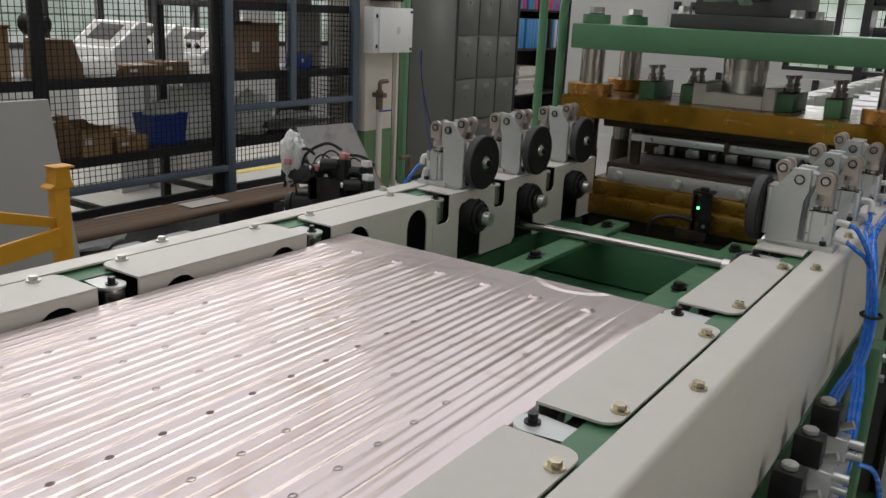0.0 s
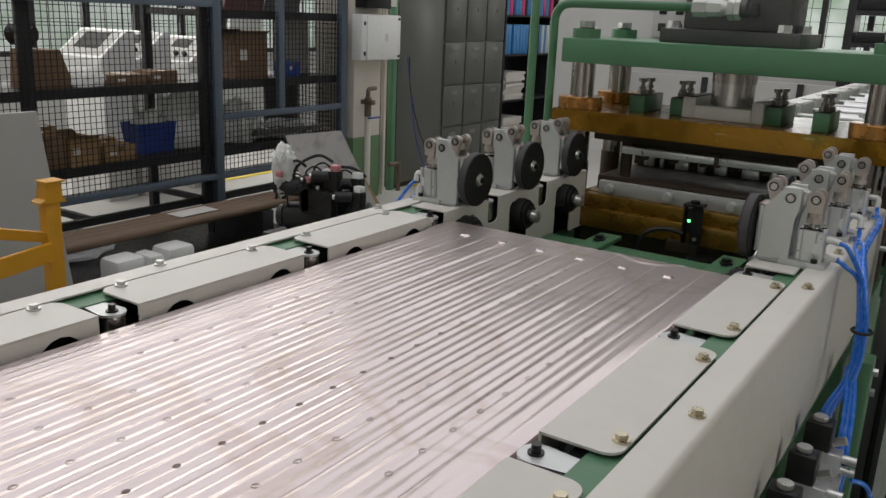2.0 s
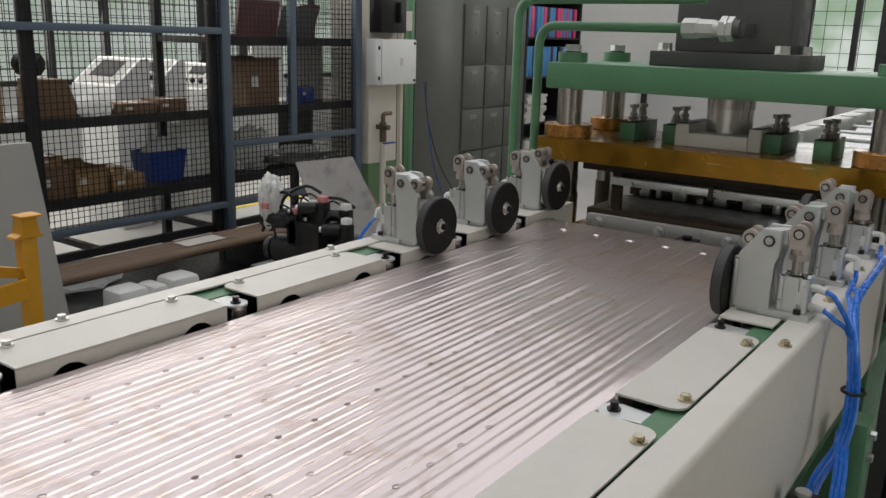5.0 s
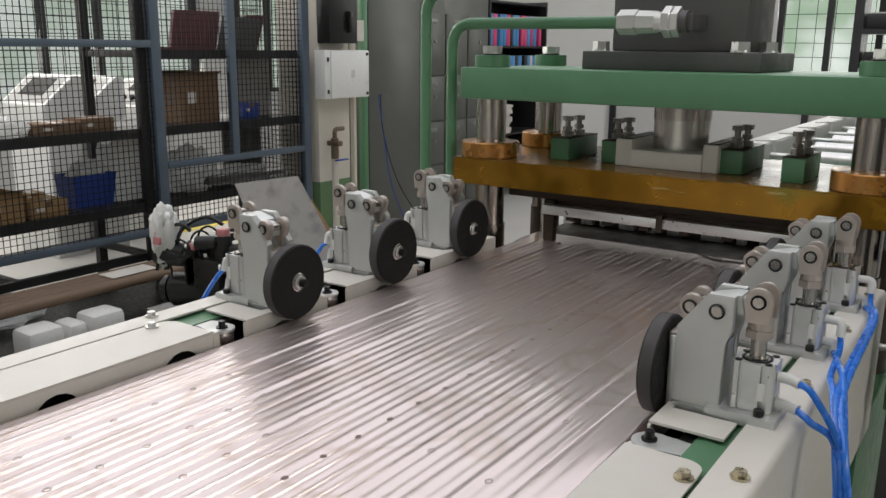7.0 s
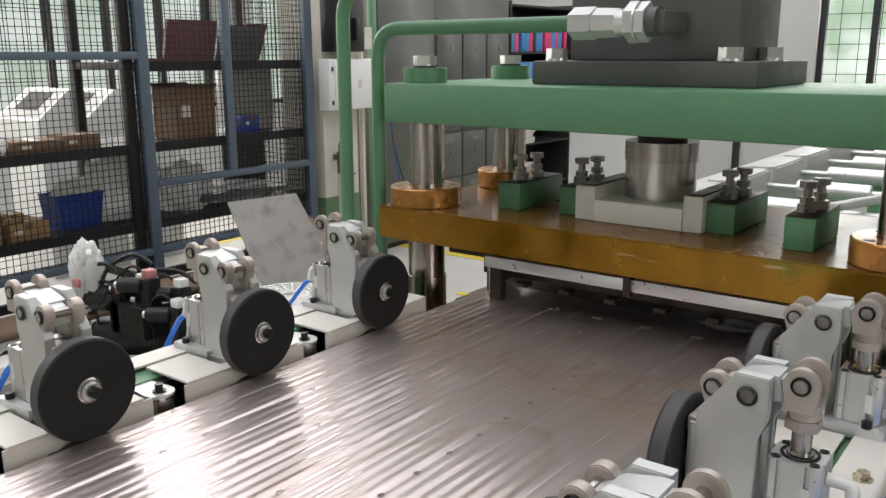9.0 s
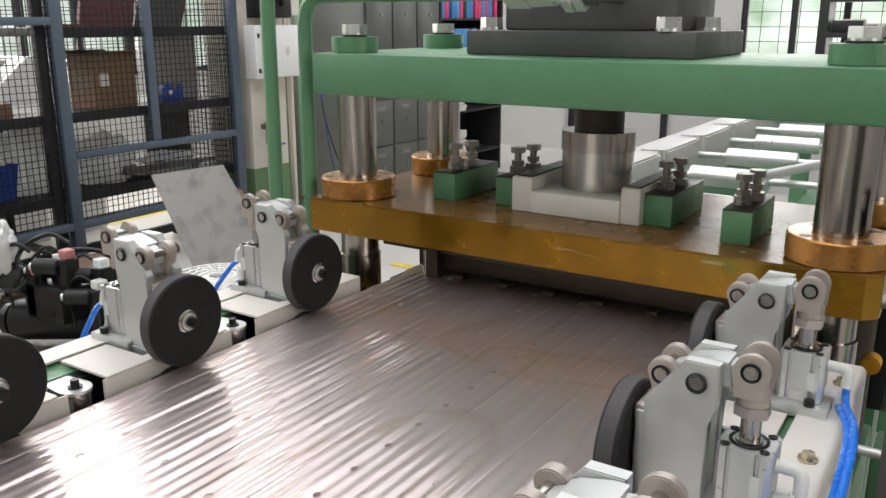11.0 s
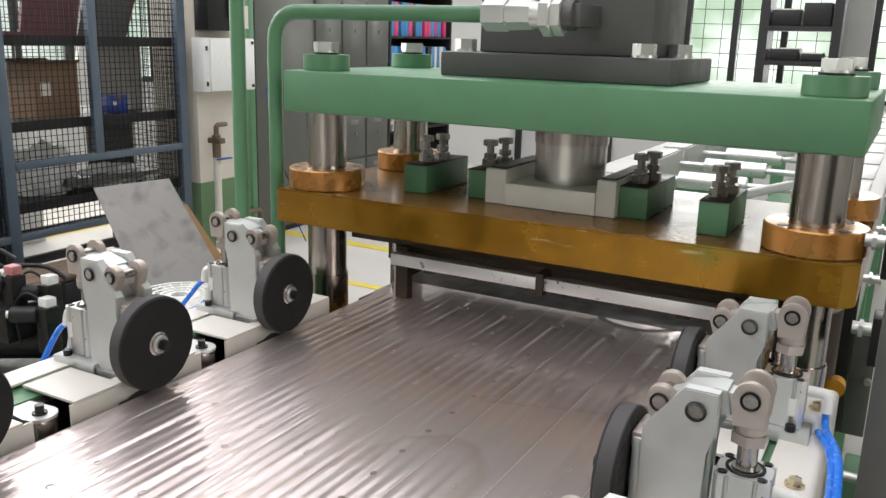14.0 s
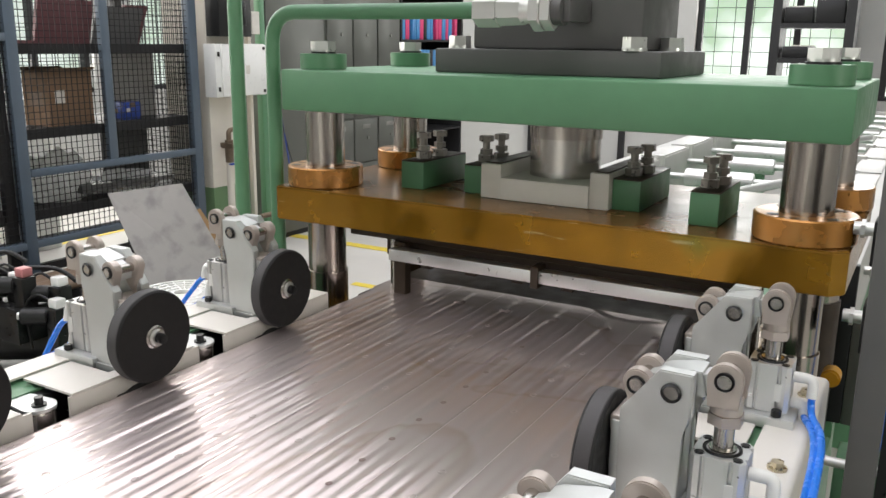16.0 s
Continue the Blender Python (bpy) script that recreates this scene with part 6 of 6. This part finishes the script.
def lockers():
    x = -4.0
    cab = thing("steel_cabinet", (x - 0.25, 5.0, 0), "plain grey-green steel cabinet with worn patches", "cabinet")
    part("body", box(B(), (x - 0.5, 4.72, 0.05), (x, 5.44, 2.1), 0.006), GREYCAB, cab)
    part("plinth", box(B(), (x - 0.48, 4.74, 0), (x - 0.03, 5.42, 0.049)), BLACK, cab)
    lk = thing("locker_bank", (x - 0.25, 6.0, 0), "grey-green steel lockers with small doors and locks", "lockers")
    part("body", box(B(), (x - 0.5, 5.45, 0.05), (x - 0.012, 6.62, 2.1), 0.004), GREYCAB, lk)
    part("plinth", box(B(), (x - 0.48, 5.47, 0), (x - 0.04, 6.60, 0.049)), BLACK, lk)
    for i in range(3):
        for j in range(4):
            y0, z0 = 5.475 + 0.382 * i, 0.12 + 0.42 * j + (0.0 if j < 4 else 0)
            z0 = (0.10, 0.52, 0.93, 1.35)[j]
            z1 = (0.50, 0.91, 1.33, 1.90)[j]
            d = part("door", box(B(), (x - 0.0115, y0, z0), (x + 0.006, y0 + 0.36, z1), 0.004), GREYCAB, lk)
            zc = z0 + 0.55 * (z1 - z0)
            part("lock", cyl(B(), (x + 0.006, y0 + 0.20, zc), (x + 0.016, y0 + 0.20, zc), 0.014, 16), DULLSTEEL, d)
            part("card_holder", box(B(), (x + 0.006, y0 + 0.12, z1 - 0.09), (x + 0.009, y0 + 0.24, z1 - 0.05), 0.001), DULLSTEEL, d)
    sh = thing("file_shelf", (x - 0.25, 7.2, 0), "dark open shelf filled with ring binders and papers", "shelf")
    part("back", box(B(), (x - 0.5, 6.66, 0), (x - 0.47, 7.9, 2.1)), SHELF, sh)
    for y in (6.66, 7.87):
        part("side", box(B(), (x - 0.469, y, 0), (x - 0.02, y + 0.03, 2.1)), SHELF, sh)
    for z in (0.25, 0.70, 1.20, 1.62, 2.07):
        part("board", box(B(), (x - 0.469, 6.69, z - 0.02), (x - 0.02, 7.869, z)), SHELF, sh)
    rnd = random.Random(4)
    for z in (1.20, 1.62):
        y = 6.72
        while y < 7.8:
            w = rnd.uniform(0.05, 0.075)
            m = rnd.choice([BLUEBIND, BLUEBIND, BLUEBIND, BINBLUE, PAPER, BLACK] if z < 1.5 else [PINKBIND, PINKBIND, BLUEBIND, BLACK])
            b = box(B(), (x - 0.32, y, z + 0.0005), (x - 0.04, y + w, z + 0.32), 0.004)
            o = single("ring_binder", b, m, (x - 0.2, y, z), "ring binder standing on the file shelf", "binder", "ring binders")
            y += w + 0.006 + (0.05 if rnd.random() < 0.12 else 0)
    for z in (0.25, 0.70):
        h = z
        for k in range(10 if z > 0.5 else 7):
            t = rnd.uniform(0.02, 0.045)
            y0 = 6.75 + rnd.uniform(0, 0.05)
            single("paper", box(B(), (x - 0.40, y0, h + 0.0005), (x - 0.03 - rnd.uniform(0, 0.03), y0 + 0.42, h + t)), PAPER, (x - 0.2, y0, h), "bundle of pale papers on the file shelf", "papers", "paper bundles")
            h += t + 0.001


lockers()

# ---- far end: partition, desk and rack by the window ----
part_wall = single("partition", box(B(), (-3.3, 7.98, 0), (3.0, 8.02, 1.05)), WALL, (0, 8, 0), "low pale grey partition", "partition", kind="structure")
for x_ in (-3.2, -2.2, -1.2, -0.2, 0.8):
    single("partition_post", box(B(), (x_ - 0.03, 7.94, 0), (x_ + 0.03, 7.979, 1.05)), FRAMEBLACK, (x_, 7.95, 0), "black partition post", "post", "partition posts", "structure")


def window_rack():
    r = thing("black_rack", (-0.9, 9.1, 0), "tall black rack with papers before the window", "rack")
    for x in (-0.975, -0.295):
        part("upright", box(B(), (x - 0.045, 8.9, 0), (x + 0.045, 9.3, 3.0)), FRAMEBLACK, r)
    for z in (0.6, 1.1, 1.46, 1.80, 2.2, 2.6, 2.97):
        part("shelf", box(B(), (-0.929, 8.9, z - 0.025), (-0.341, 9.3, z + 0.025)), FRAMEBLACK, r)
    for x0, x1, z0, z1 in ((-0.90, -0.62, 1.4855, 1.60), (-0.60, -0.40, 1.4855, 1.56), (-0.91, -0.64, 1.8255, 1.98), (-0.62, -0.36, 1.8255, 2.05)):
        single("document_tray", box(B(), (x0, 8.93, z0), (x1, 9.26, z1), 0.01), BLACK, (x0, 8.93, z0), "black document tray standing on the rack", "tray", "document trays")
    for x, z in ((-0.72, 1.6005), (-0.50, 1.5605), (-0.78, 1.9805)):
        single("paper", box(B(), (x - 0.10, 8.95, z), (x + 0.10, 9.2, z + 0.012)), PAPER, (x, 9.0, z), "loose papers on the black rack", "papers")


window_rack()


def desk():
    d = thing("desk", (0.95, 5.6, 0), "pale wooden desk with dark legs", "desk")
    part("top", box(B(), (0.55, 5.0, 1.10), (2.2, 5.8, 1.14), 0.003), PAPER, d)
    for x in (0.6, 2.1):
        for y in (5.06, 5.74):
            part("leg", box(B(), (x - 0.02, y - 0.02, 0), (x + 0.02, y + 0.02, 1.099)), FRAMEBLACK, d)
    part("low_shelf", box(B(), (0.64, 5.08, 0.5), (2.06, 5.7, 0.53)), WHITEPLASTIC, d)


desk()
sb_ = thing("socket_board", (-3.2, NORTH - 0.03, 1.5), "grey electrical socket board on the far wall", "socket board")
part("board", box(B(), (-3.45, NORTH - 0.06, 1.42), (-2.95, NORTH - 0.002, 1.92), 0.01), BOARD, sb_)
for x_, z_ in ((-3.32, 1.55), (-3.10, 1.55), (-3.32, 1.76), (-3.10, 1.76)):
    part("socket", box(B(), (x_ - 0.05, NORTH - 0.075, z_ - 0.05), (x_ + 0.05, NORTH - 0.0602, z_ + 0.05), 0.004), BLACK, sb_)


# ---- motion ----
def travel(t):
    """How far the sheet has gone by then."""
    key = [(0, 0.0), (0.5, 0.087), (1.0, 0.173), (1.5, 0.260), (2.0, 0.346), (2.5, 0.430), (3.0, 0.514), (3.5, 0.608), (4.0, 0.706), (4.5, 0.806), (5.0, 0.908), (5.5, 1.010), (6.0, 1.108), (6.5, 1.184), (7.0, 1.241), (7.3, 1.261), (7.6, 1.265), (16.0, 1.265)]
    for (a, p), (b, q) in zip(key, key[1:]):
        if a <= t <= b:
            return p + (q - p) * (t - a) / (b - a)
    return key[-1][1]


def down(t, start):
    """0 while a wheel is raised, 1 once it is pressed down."""
    k = min(1.0, max(0.0, (t - start) / 0.3))
    return k * k * (3 - 2 * k)


def motions():
    times = [0.2 * i for i in range(0, 40)] + [8.0, 16.0]
    walk(PLATE_OB, [(t, pose(0, -0.40 + travel(t), SHEET_Z)) for t in times])
    press_rows = [(0, 0), (7.4, 0), (7.7, -0.002), (8.0, -0.005), (8.5, -0.011), (9.0, -0.021), (9.4, -0.033), (9.9, -0.047), (10.2, -0.049), (11.4, -0.048), (11.6, -0.045), (12.0, -0.034), (12.5, -0.023), (13.0, -0.011), (13.5, -0.002), (13.8, 0), (16.0, 0)]
    base = PLATEN.location.copy()
    walk(PLATEN, [(t, pose(base.x, base.y, base.z + d)) for t, d in press_rows])
    for s, yk, lever, slider, wheel, rod in UNITS:
        start = {0.0: 3.05, 0.25: 4.4, 0.50: 5.2}[yk]
        grid = sorted({0.0, 16.0, 7.8} | {round(start + 0.1 * i, 2) for i in range(4)} | {round(start + 0.3 + 0.15 * i, 2) for i in range(int((7.6 - start) / 0.15))})
        lo, so, wo, ro = (o.location.copy() for o in (lever, slider, wheel, rod))
        t0 = travel(start + 0.3)
        walk(lever, [(t, pose(lo.x, lo.y, lo.z, 0, -s * (-8 + 20 * down(t, start)), 0)) for t in grid])
        walk(slider, [(t, pose(so.x, so.y, so.z + LIFT * (1 - down(t, start)))) for t in grid])
        walk(wheel, [(t, pose(wo.x, wo.y, wo.z + LIFT * (1 - down(t, start)), -math.degrees(max(0.0, travel(t) - t0) / 0.058))) for t in grid])
        walk(rod, [(t, pose(ro.x, ro.y, ro.z - 0.014 * (1 - down(t, start)))) for t in grid])


motions()
